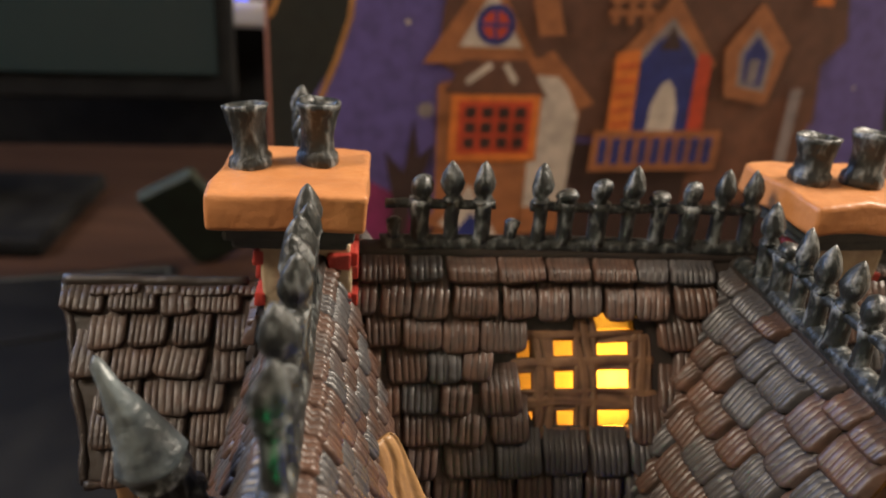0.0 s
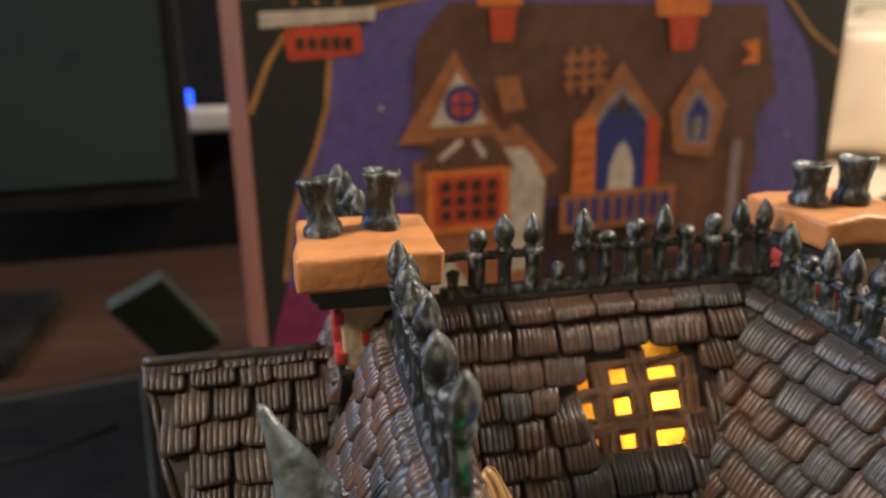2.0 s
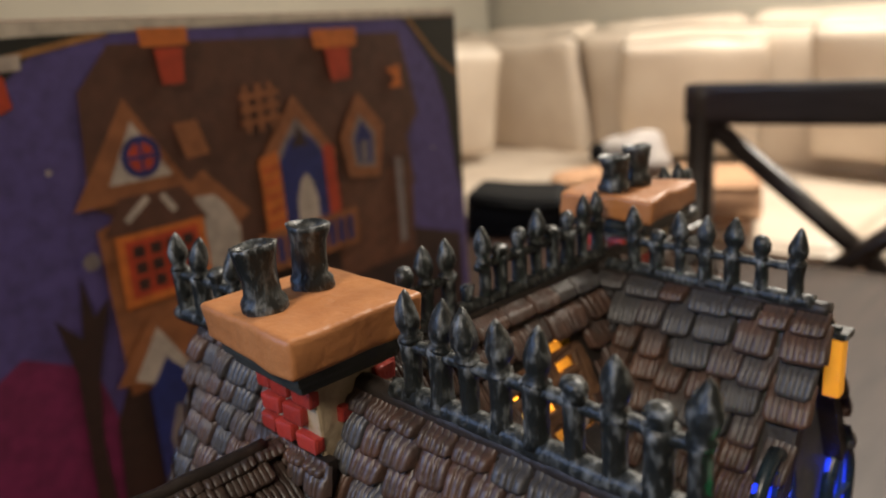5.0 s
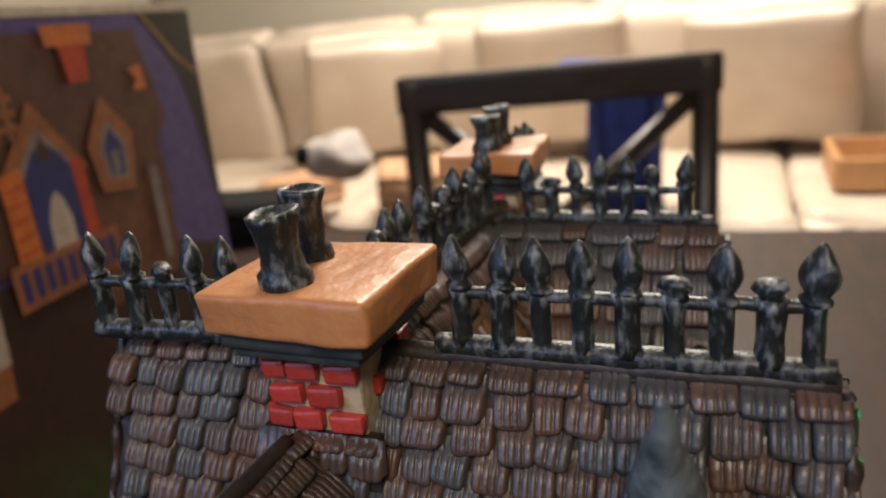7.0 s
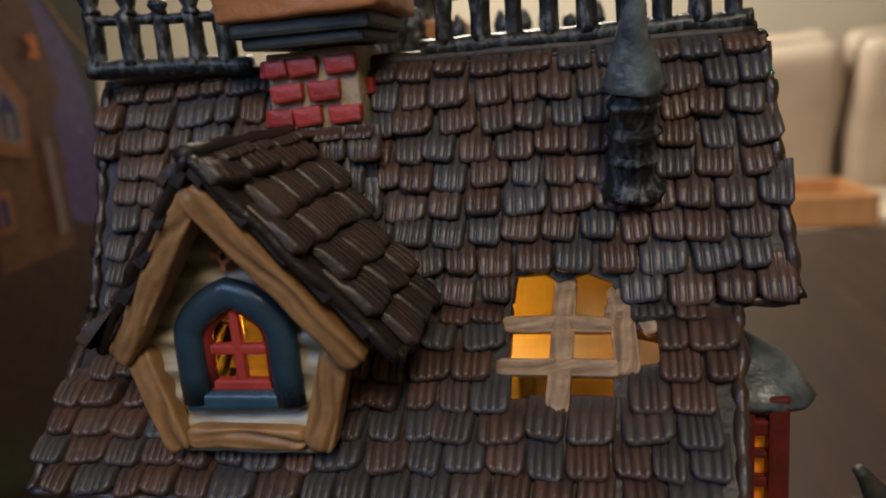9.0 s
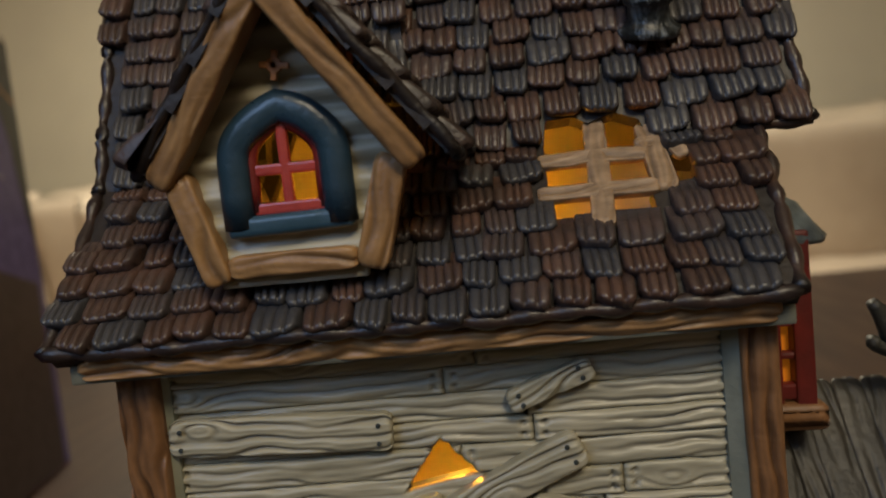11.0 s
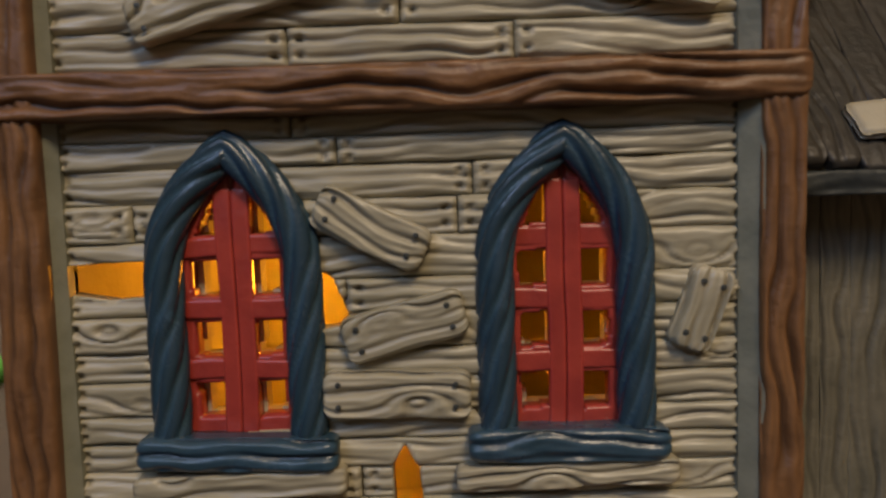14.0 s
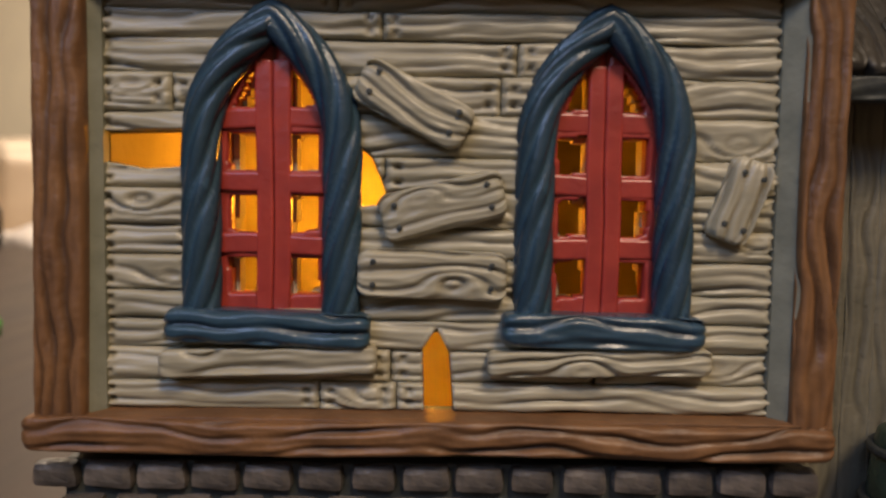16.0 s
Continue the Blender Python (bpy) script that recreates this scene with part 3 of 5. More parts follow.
def iron_fence(p0, p1, marks, height=0.98, broken=None):
    """An iron cresting from p0 to p1: foot rail, top rail, and a post and finial at each mark (distance, kind)."""
    p0, p1 = Vector(p0), Vector(p1)
    t = (p1 - p0).normalized()
    length = (p1 - p0).length
    bm = bmesh.new()
    n = max(8, int(length / 0.15))
    sweep(bm, [wob(p0 + t * (length * i / n) + Vector((0, 0, 0.06)), 0.03, 2.0) for i in range(n + 1)], 0.2, 8, flat=0.9)
    fence = part("iron_fence", bm, M_IRON, house, "black iron ridge fence with leaf-shaped finials, some broken", smooth=True)
    a0 = marks[0][0]
    runs = [(a0 - 0.12, marks[-1][0] + 0.12)] if not broken else [(a0 - 0.15, broken[0]), (broken[1], marks[-1][0] + 0.12)]
    for a, b in runs:
        bm = bmesh.new()
        m = max(6, int((b - a) / 0.12))
        sweep(bm, [wob(p0 + t * (a + (b - a) * i / m) + Vector((0, 0, height)), 0.035, 2.6) for i in range(m + 1)], 0.115, 8, flat=0.85)
        part("top_rail", bm, M_IRON, fence, smooth=True)
    for k, (a, kind) in enumerate(marks):
        q = p0 + t * a
        if kind == "low":
            bm = bmesh.new()
            lathe(bm, q + Vector((0, 0, 0.1)), (0.05, 0.08, 1), [(0.13, 0), (0.13, 0.2), (0.16, 0.42), (0.08, 0.48)], 8, 0.05)
            part("broken_post", bm, M_IRON, fence, smooth=True)
            continue
        bm = bmesh.new()
        r = 0.165 + 0.025 * math.sin(k * 2.1)
        lathe(bm, q + Vector((0, 0, 0.1)), (0, 0, 1), [(r * 1.15, 0), (r, 0.12), (r * 0.95, 0.45), (r * 1.05, height - 0.15), (r * 1.2, height)], 10, 0.03)
        post = part("post", bm, M_IRON, fence, smooth=True)
        bm = bmesh.new()
        lean = Vector((0.07 * math.sin(k * 1.9), 0.07 * math.cos(k * 2.7), 1))
        lathe(bm, q + Vector((0, 0, height + 0.02)), lean, {"tip": TIP, "stub": STUB, "ball": BALL}[kind], 14, 0.045, 0.75)
        part("finial", bm, M_IRON, post, smooth=True)


F = "tip"
iron_fence((2.75, 4.55, 20.4), (2.75, -0.85, 20.4), [(0.42, F), (1.05, F), (1.62, F), (2.22, F), (2.83, F), (3.45, "stub"), (4.04, F), (4.62, "stub"), (5.12, F)], 0.92)
iron_fence((2.1, 10.62, 20.55), (2.5, 7.6, 20.4), [(0.2, F), (0.85, F), (1.45, "stub"), (2.05, F), (2.6, F)], 0.92)
iron_fence((3.9, MY + 0.15, 20.2), (11.3, MY + 0.15, 20.2), [(0.25, "low"), (0.75, "ball"), (1.0 + 0.35, F), (1.95, F), (2.5, "low"), (3.05, F), (3.55, "stub"), (4.2, "ball"), (4.8, F), (5.4, "stub"), (6.0, "ball"), (6.6, F), (7.25, F)], 0.86, (2.15, 2.85))
iron_fence((11.0, 6.0, 20.05), (11.0, 1.15, 20.05), [(0.7, F), (1.3, "stub"), (1.9, F), (2.5, F), (3.1, F), (3.75, "ball"), (4.45, F)], 0.75)
iron_fence((14.2, MY + 0.2, 20.2), (16.2, MY + 0.2, 20.2), [(0.35, F), (0.95, F), (1.5, "ball")], 0.86)


# ---- chimneys ----
def chimney(cx, cap_c, cap_size, turn, body, z0, bricks_from, pots, girth):
    x0, x1, y0, y1 = body
    bm = block(((x0 + x1) / 2, (y0 + y1) / 2, (z0 + 20.6) / 2), (x1 - x0 - 0.08, y1 - y0 - 0.08, 20.6 - z0), None, 0.06, 2, 0.04, 3)
    stack = part("chimney", bm, M_MORTAR, house, "chimney of red bricks in cream mortar under an orange slab", smooth=False)
    me = bpy.data.meshes.new("brick")
    bm = block((0, 0, 0), (0.6, 0.2, 0.32), None, 0.06, 2, 0.05, 0, 3.0)
    bm.transform(Matrix.Scale(CM, 4))
    bm.to_mesh(me)
    bm.free()
    me.materials.append(M_BRICK)
    rnd = random.Random(int(cx * 10))
    row, z = 0, bricks_from
    while z < 20.4:
        for face in range(4):
            width = (y1 - y0) if face % 2 == 0 else (x1 - x0)
            a = 0.3 - (row % 2) * 0.33
            while a < width + 0.05:
                if a > 0.1 and not (face == 1 and rnd.random() < 0.72):
                    ax = min(max(a, 0.24), width - 0.24)
                    s = 0.92 if 0.3 <= a <= width - 0.3 else 0.72
                    if face == 0:
                        m = Matrix.Translation(Vector((x0, y0 + ax, z)) * CM) @ Matrix.Rotation(radians(90), 4, "Z")
                    elif face == 1:
                        m = Matrix.Translation(Vector((x0 + ax, y0, z)) * CM)
                    elif face == 2:
                        m = Matrix.Translation(Vector((x1, y0 + ax, z)) * CM) @ Matrix.Rotation(radians(90), 4, "Z")
                    else:
                        m = Matrix.Translation(Vector((x0 + ax, y1, z)) * CM)
                    piece("brick", me, stack, m @ Matrix.Rotation(radians(rnd.uniform(-4, 4)), 4, "Y") @ Matrix.Diagonal((s * rnd.uniform(0.9, 1.1), 1, rnd.uniform(0.9, 1.1), 1)))
                a += 0.66
        z += 0.41
        row += 1
    rot = Matrix.Rotation(radians(turn), 3, "Z")
    bm = bmesh.new()
    slab(bm, (cap_c[0], cap_c[1], cap_c[2] - cap_size[2] / 2 - 0.12), (cap_size[0] * 0.86, cap_size[1] * 0.86, 0.3), rot, 0.08, 2, 0.03)
    slab(bm, (cap_c[0], cap_c[1], cap_c[2] - cap_size[2] / 2 - 0.34), (cap_size[0] * 0.76, cap_size[1] * 0.76, 0.24), rot, 0.07, 2, 0.03)
    part("collar", bm, M_SLATE, stack)
    part("cap_slab", block(cap_c, cap_size, rot, 0.1, 3, 0.09, 4, 1.1), M_CAP, stack, "thick orange stone slab", smooth=True)
    for k, (px, py, h, lean) in enumerate(pots):
        bm = bmesh.new()
        zb = cap_c[2] + cap_size[2] / 2 - 0.03
        lathe(bm, (px, py, zb), lean, [(r * girth, q) for r, q in ((0.4, 0), (0.45, 0.06), (0.44, 0.2), (0.36, 0.28), (0.34, 0.55), (0.37, h - 0.3), (0.43, h - 0.1), (0.45, h), (0.38, h + 0.02), (0.3, h - 0.1), (0.24, h - 0.3))], 22, 0.06)
        part("chimney_pot", bm, M_IRON, stack, "black iron chimney pot", smooth=True)


chimney(2.4, (2.38, 6.2, 21.43), (2.6, 2.78, 0.66), -1.5, (1.78, 3.42, 5.42, 7.1), 18.6, 19.5, [(1.6, 6.3, 1.12, (-0.05, 0.02, 1)), (2.75, 6.6, 1.16, (0.02, 0.0, 1))], 0.86)
chimney(12.9, (13.0, 6.75, 21.3), (2.7, 2.6, 0.6), 4, (12.25, 13.85, 5.95, 7.55), 18.8, 19.0, [(12.35, 6.75, 0.95, (0, 0, 1)), (13.5, 6.8, 1.05, (0.02, 0, 1))], 0.92)
# shingles swept up against the foot of the chimney
roof_slope((1.74, 7.25, 19.3), (0, -1, 0), Vector((-0.14, 0, -1.7)), 2.0, 1.6, lambda a, b: True, thick=0.2, seed=12)


# ---- leaning roof vent ----
ax = Vector((-1.15, -0.05, 3.2)).normalized()
vb = Vector((1.62, 1.1, 18.0))
bm = bmesh.new()
ringed = [(0.5, 0), (0.52, 0.12), (0.4, 0.2)]
for k in range(3):
    z = 0.3 + 0.44 * k
    ringed += [(0.35, z), (0.34, z + 0.2), (0.42, z + 0.27), (0.42, z + 0.33), (0.34, z + 0.4)]
lathe(bm, vb, ax, ringed + [(0.34, 1.75)], 20, 0.035)
vent = part("roof_vent", bm, M_IRON, house, "leaning grey-green roof vent with ringed pipe and pointed hat", smooth=True)
bm = bmesh.new()
lathe(bm, vb + ax * 1.68, ax, [(0.28, 0.06), (0.42, 0.0), (0.47, 0.04), (0.44, 0.13), (0.34, 0.42), (0.24, 0.8), (0.15, 1.2), (0.08, 1.5), (0.02, 1.58)], 18, 0.08)
part("vent_hat", bm, M_PINNACLE, vent, smooth=True)

# ---- carved side wall ----
HOLES = [inside_poly(p) for p in (
    [(9.5 - 5.15, 11.95), (9.5 - 5.82, 11.05), (9.5 - 4.55, 11.3)],
    [(9.5 - 9.47, 6.98), (9.5 - 8.2, 7.02), (9.5 - 8.2, 6.54), (9.5 - 8.9, 6.5), (9.5 - 9.47, 6.6)],
    [(9.5 - 5.28, 4.2), (9.5 - 5.1, 4.5), (9.5 - 4.92, 4.15), (9.5 - 4.85, 3.35), (9.5 - 5.25, 3.35)],
    [(9.5 - 6.15, 6.85), (9.5 - 5.95, 6.7), (9.5 - 5.72, 6.1), (9.5 - 6.15, 6.05)])]
WIN = [(7.22, 0.8), (2.95, 0.84)]
for yc, hw in WIN:
    HOLES.append(inside_poly([(9.5 - yc + a, z) for a, z in arch(hw, 4.7, 7.0, 8.2)]))


wall = part("side_wall", (lambda bm: (relief(bm, (0.12, 9.6, 2.7), (0, -1, 0), (0, 0, 1), 9.2, 11.0, 92, 110, lambda a, b: 0.0, lambda a, b: not any(h(a - 0.1, b + 2.7) for h in HOLES), 0.22, [q.poly for q in HOLES[:4]], (-0.1, 2.7)), bm)[1])(bmesh.new()), M_PANELBACK, house, "wall of weathered grey planks nailed on in bits")
rnd = random.Random(21)
for z0, z1 in ((3.38, 8.86), (9.42, 13.42)):
    z = z0
    row = 0
    while z < z1 - 0.12:
        h = min(rnd.uniform(0.34, 0.56), z1 - z)
        cuts = sorted(rnd.uniform(0.8, 8.2) for _ in range(rnd.choice((1, 1, 2))))
        ends = [0.0] + cuts + [8.93]
        for a, b in zip(ends, ends[1:]):
            if b - a < 0.25:
                continue
            bm = bmesh.new()
            seed = rnd.uniform(0, 50)
            k = rnd.uniform(4.2, 6.0)
            w, hh = b - a - 0.012, h - 0.004
            push = rnd.uniform(0.0, 0.07)
            knot = (rnd.uniform(0.3, max(0.4, w - 0.3)), hh * rnd.uniform(0.35, 0.65)) if rnd.random() < 0.45 else None

            def height(x, y, w=w, hh=hh, k=k, seed=seed, push=push, knot=knot):
                e = min(1.0, min(x, w - x) / 0.06, min(y, hh - y) / 0.07)
                g = grain(x, y, k, 0.068, seed, knot)
                nail = 0.0
                for nx in (0.16, w - 0.16):
                    for ny in (hh * 0.28, hh * 0.72):
                        if (x - nx) ** 2 + (y - ny) ** 2 < 0.0025:
                            nail = -0.06
                return push + 0.07 * math.sqrt(max(0.0, e)) + g + nail + 0.045 * noise.noise((x * 1.3 + seed, y * 3.5, seed))
            nv = max(8, int(hh / 0.028))
            relief(bm, (0.0, 9.5 - a - 0.012, z + 0.015), (0, -1, 0), (0, 0, 1), w, hh, max(4, int(w / 0.045)), nv, height,
                   lambda x, y, a=a, z=z: not any(q(x + a, y + z) for q in HOLES), 0.12, [q.poly for q in HOLES[:4]], (a, z))
            if bm.faces:
                part("plank", bm, M_PLANK, wall, smooth=True)
            else:
                bm.free()
        z += h
        row += 1

# loose boards nailed across
for i, (y0, za, y1, zb, w, d) in enumerate(((8.3, 10.0, 5.15, 10.85, 0.62, 0.3), (5.4, 10.55, 2.95, 11.72, 0.58, 0.34), (3.8, 10.72, 0.95, 10.2, 0.5, 0.26), (9.42, 12.3, 5.85, 12.15, 0.62, 0.24), (4.0, 12.45, 2.7, 12.95, 0.36, 0.26),
                                            (6.08, 7.72, 4.72, 7.05, 0.6, 0.28), (5.8, 5.9, 4.25, 6.28, 0.62, 0.26), (6.1, 5.24, 4.2, 5.2, 0.62, 0.28), (1.05, 6.72, 1.42, 5.7, 0.55, 0.26), (8.62, 4.03, 5.85, 4.1, 0.36, 0.34), (4.42, 4.05, 1.55, 4.12, 0.36, 0.34))):
    bm = carved_beam((-0.2, y0, za), (-0.2, y1, zb), w, d, (-1, 0, 0), 4.4, 0.085, i * 3.7, step=0.045, sides=84, knot=((0.55, -0.1), (1.2, 0.15), None)[i % 3])
    board = part("nailed_board", bm, M_PLANK, house, "grey board nailed askew across the wall", smooth=True)
    t = (Vector((0, y1, zb)) - Vector((0, y0, za))).normalized()
    s = Vector((0, -t.z, t.y))
    for end, sg in ((Vector((0, y0, za)), 1), (Vector((0, y1, zb)), -1)):
        for off in (-0.14, 0.14):
            if i > 8:
                continue
            bm = bmesh.new()
            p = end + t * (0.2 * sg) + s * off * w / 0.6
            lathe(bm, (-0.2 - d / 2 - 0.01, p.y, p.z), (-1, 0, 0), [(0.04, 0), (0.04, 0.015), (0.02, 0.02)], 8)
            part("nail", bm, M_SLATE, board)

# timber frame
FRAME = (("post", (-0.15, 9.84, 2.9), (-0.15, 9.78, 13.5), 0.66, 0.62, M_BEAM), ("post", (-0.15, 0.3, 2.9), (-0.15, 0.26, 13.5), 0.56, 0.62, M_BEAM),
         ("beam", (-0.22, 10.35, 9.12), (-0.22, -0.05, 9.12), 0.58, 0.62, M_BEAM), ("sill_beam", (-0.25, 10.3, 3.14), (-0.25, 0.0, 3.14), 0.46, 0.6, M_BEAM),
         ("eave_beam", (-0.75, 10.35, 13.72), (-0.75, 0.1, 13.72), 0.42, 0.5, M_TRIM))
for i, (nm, a, b, w, d, m) in enumerate(FRAME):
    part(nm, carved_beam(a, b, w, d, (-1, 0, 0), 4.0, 0.1, 11.3 * i + 2, step=0.05, sides=72), m, house, smooth=True)
part("soffit", block((-0.35, 5.2, 13.62), (1.1, 10.6, 0.3), None, 0.04), M_PANELBACK, house)
part("sill_ledge", block((-0.2, 5.1, 3.32), (0.5, 9.6, 0.14), None, 0.05, 2, 0.03, 4), M_BEAM, house)


# smooth reveals between planks and posts
M_REVEAL = mat("grey_green_reveal_paint", (0.30, 0.30, 0.23), (0.22, 0.225, 0.17), 0.5, 160, bump=0.3)
for deep_y, edge_y in ((0.74, 0.5), (9.36, 9.6)):
    for z0, z1 in ((3.36, 8.87), (9.4, 13.44)):
        bm = bmesh.new()
        foot = [bm.verts.new((x, y, z0)) for x, y in ((0.04, deep_y), (-0.14, deep_y), (-0.4, edge_y), (0.04, edge_y))]
        head = [bm.verts.new(v.co + Vector((0, 0, z1 - z0))) for v in foot]
        bm.faces.new(foot)
        bm.faces.new(head)
        for k in range(4):
            bm.faces.new((foot[k], foot[(k + 1) % 4], head[(k + 1) % 4], head[k]))
        bmesh.ops.recalc_face_normals(bm, faces=bm.faces)
        part("reveal", bm, M_REVEAL, house)


# arched windows
def arched_window(x, yc, z0, zs, za, hw, red, rows, label, thick=0.235):
    bm = bmesh.new()
    path = [(x - 0.12, yc + a, z) for a, z in arch(hw, z0, zs, za, 12)]
    fine = []
    for p, q in zip(path, path[1:]):
        n = max(1, int((Vector(q) - Vector(p)).length / 0.045))
        fine += [Vector(p).lerp(Vector(q), i / n) for i in range(n)]
    fine.append(Vector(path[-1]))
    sweep(bm, fine, thick, 48, flat=0.95, twist=0.42, rib=0.2, ribs=6, up=(1, 0, 0), groove=True)
    win = part("arched_window", bm, M_BLUE, house, label, smooth=True)
    bm = carved_beam((x - 0.2, yc + hw + 0.4, z0 - 0.16), (x - 0.2, yc - hw - 0.38, z0 - 0.18), 0.44, 0.52, (-1, 0, 0), 4.5, 0.09, yc, step=0.05, sides=64)
    part("window_sill", bm, M_BLUE, win, smooth=True)
    # sash: one moulded plate pierced by the panes
    edge = inside_poly([(a, z) for a, z in arch(red + 0.18, z0, zs, za - 0.1, 12)])
    inner = inside_poly([(a, z) for a, z in arch(red - 0.11, z0, zs, za - 0.3, 12)])
    levels = [z0 + 0.06] + sorted(rows) + [za]

    def pane(a, z):
        if abs(a) < 0.185 or not inner(a, z):
            return False
        return any(lo + 0.165 < z < hi - 0.165 for lo, hi in zip(levels, levels[1:]))

    def rise(u, v, w0=red + 0.2):
        a = w0 - u
        return 0.05 * min(1.0, abs(a) / 0.05) + 0.035 * noise.noise((u * 3, v * 2.2, yc)) - 0.04 * abs(abs(a) - 0.1) * (abs(a) < 0.2)
    bm = bmesh.new()
    w0 = red + 0.2
    relief(bm, (x + 0.02, yc + w0, z0), (0, -1, 0), (0, 0, 1), 2 * w0, za - z0, int(2 * w0 / 0.032), int((za - z0) / 0.032), rise,
           lambda u, v: edge(w0 - u, v + z0) and not pane(w0 - u + 0.03 * noise.noise((v * 2, yc, 1.0)), v + z0 + 0.04 * noise.noise((u * 2.2, yc, 5.0))), 0.3)
    sash = part("sash_plate", bm, M_RED, win, "dark red moulded sash with small square panes", smooth=True)
    for off in (-0.115, 0.115):
        part("mullion", block((x + 0.0, yc + off, (z0 + za - 0.5) / 2), (0.15, 0.222, za - z0 - 0.5), None, 0.035, 3, 0.03, 4), M_RED, sash, smooth=True)
    for z in rows:
        for sg in (-1, 1):
            part("glazing_bar", block((x + 0.005, yc + sg * (red * 0.5 + 0.03), z), (0.13, red - 0.04, 0.27), None, 0.05, 3, 0.05, 4), M_RED, sash, smooth=True)
    # bare rim of the casting behind the panes
    bm = bmesh.new()
    relief(bm, (x + 0.36, yc + w0, z0), (0, -1, 0), (0, 0, 1), 2 * w0, za - z0, int(2 * w0 / 0.05), int((za - z0) / 0.05), lambda u, v: 0.0,
           lambda u, v: edge(w0 - u, v + z0) and not pane(w0 - u + 0.09 * noise.noise((v * 1.7, yc, 9.0)) + 0.02, v + z0 + 0.1 * noise.noise((u * 1.6, yc, 7.0)) + 0.02), 0.3)
    part("casting_rim", bm, M_INSIDE, win, "rough bare rim behind the panes")


for yc, hw in WIN:
    arched_window(0.0, yc, 4.68, 6.75, 8.42, 0.9, 0.7, (7.17, 6.36, 5.56), "pointed arch window with twisted blue surround and red sashes")

# brick foundation
bm = block((0.15, 5.05, 1.35), (0.5, 9.8, 2.72), None, 0.05)
foot = part("foundation", bm, M_SLATE, house, "foundation of dark worn bricks")
fm = bpy.data.meshes.new("brick")
bm = block((0, 0, 0), (0.3, 0.64, 0.4), None, 0.12, 2, 0.06, 0, 2.0)
bm.transform(Matrix.Scale(CM, 4))
bm.to_mesh(fm)
bm.free()
fm.materials.append(M_STONE)
rnd = random.Random(5)
for r in range(6):
    y = 0.35 - (r % 2) * 0.34
    while y < 10.1:
        if y > 0.1:
            piece("brick", fm, foot, Matrix.Translation(Vector((-0.12, y, 2.52 - r * 0.46)) * CM) @ Matrix.Rotation(radians(rnd.uniform(-3, 3)), 4, "X") @ Matrix.Diagonal((1, rnd.uniform(0.88, 1.02), rnd.uniform(0.9, 1.02), 1)))
        y += 0.69

# hidden shell: keeps the bulb's light inside
for c, size in (((7.5, 9.7, 7.1), (14.4, 0.4, 14.2)), ((4.1, 0.25, 7.0), (7.2, 0.4, 14)), ((7.6, 5.0, 7.5), (0.4, 9.4, 15)), ((3.8, 5, 9.6), (7.4, 9.2, 0.3)), ((4, 5, 0.6), (7.6, 9.6, 0.4))):
    part("inner_wall", block(c, size, None, 0), M_INSIDE, house)
part("inner_wall", block((3.3, 5.0, 16.6), (0.16, 9.0, 4.6), None, 0), M_INSIDE, house)
part("inner_wall", block((7.4, 7.35, 16.6), (7.4, 0.16, 4.4), None, 0), M_INSIDE, house)
part("front_wall", block((9.5, 3.6, 7.5), (10.5, 0.4, 15), None, 0.04), M_PANELBACK, house)
bm = bmesh.new()
vs = [bm.verts.new(p) for p in ((-0.1, 0.12, 13.8), (5.6, 0.12, 13.8), (3.9, 0.12, 16.1), (2.75, 0.12, 19.6), (1.6, 0.12, 16.1))]
vb2 = [bm.verts.new(v.co + Vector((0, 0.3, 0))) for v in vs]
bm.faces.new(vs)
bm.faces.new(vb2[::-1])
for i in range(5):
    bm.faces.new((vs[i], vs[(i + 1) % 5], vb2[(i + 1) % 5], vb2[i])[::-1])
part("gable_wall", bm, M_PANELBACK, house)
bm = bmesh.new()
vs = [bm.verts.new((v[0], 10.0, v[1])) for v in ((-0.1, 13.8), (5.6, 13.8), (3.9, 16.1), (2.75, 19.6), (1.6, 16.1))]
vb2 = [bm.verts.new(v.co + Vector((0, 0.3, 0))) for v in vs]
bm.faces.new(vs)
bm.faces.new(vb2[::-1])
for i in range(5):
    bm.faces.new((vs[i], vs[(i + 1) % 5], vb2[(i + 1) % 5], vb2[i])[::-1])
part("gable_wall", bm, M_PANELBACK, house)

# boards over the roof holes
un = Vector((0.0, -1.0, 0.0))
ln = Vector((-lo_d.z, 0, lo_d.x)).normalized()
ln = -ln if ln.z < 0 else ln


def on_low(y, s, lift=0.0):
    return Vector((KX, y, KZ)) + lo_d.normalized() * s + ln * lift


for i, (ya, sa, yb, sb, w) in enumerate(((2.2, -0.42, 2.34, 1.85, 0.36), (3.2, 0.42, 1.45, 0.45, 0.28), (3.25, 1.15, 1.4, 1.18, 0.28), (1.4, -0.2, 1.28, 1.25, 0.38), (1.1, 0.1, 0.9, 0.6, 0.24), (1.6, 0.22, 0.7, 0.3, 0.24))):
    part("nailed_board", carved_beam(on_low(ya, sa, 0.0), on_low(yb, sb, 0.02), w, 0.16, ln, 3.4, 0.05, i * 2.2 + 1, step=0.045, sides=56), M_LATTICE, house, "pale worn board over the roof hole", smooth=True)
md = Vector((0, -1.75, -3.6)).normalized()
mn = Vector((0, -md.z, md.y)).normalized()
mn = -mn if mn.z < 0 else mn


def on_main(x, s, lift=0.0):
    return Vector((x, MY, MZ)) + md * s + mn * lift


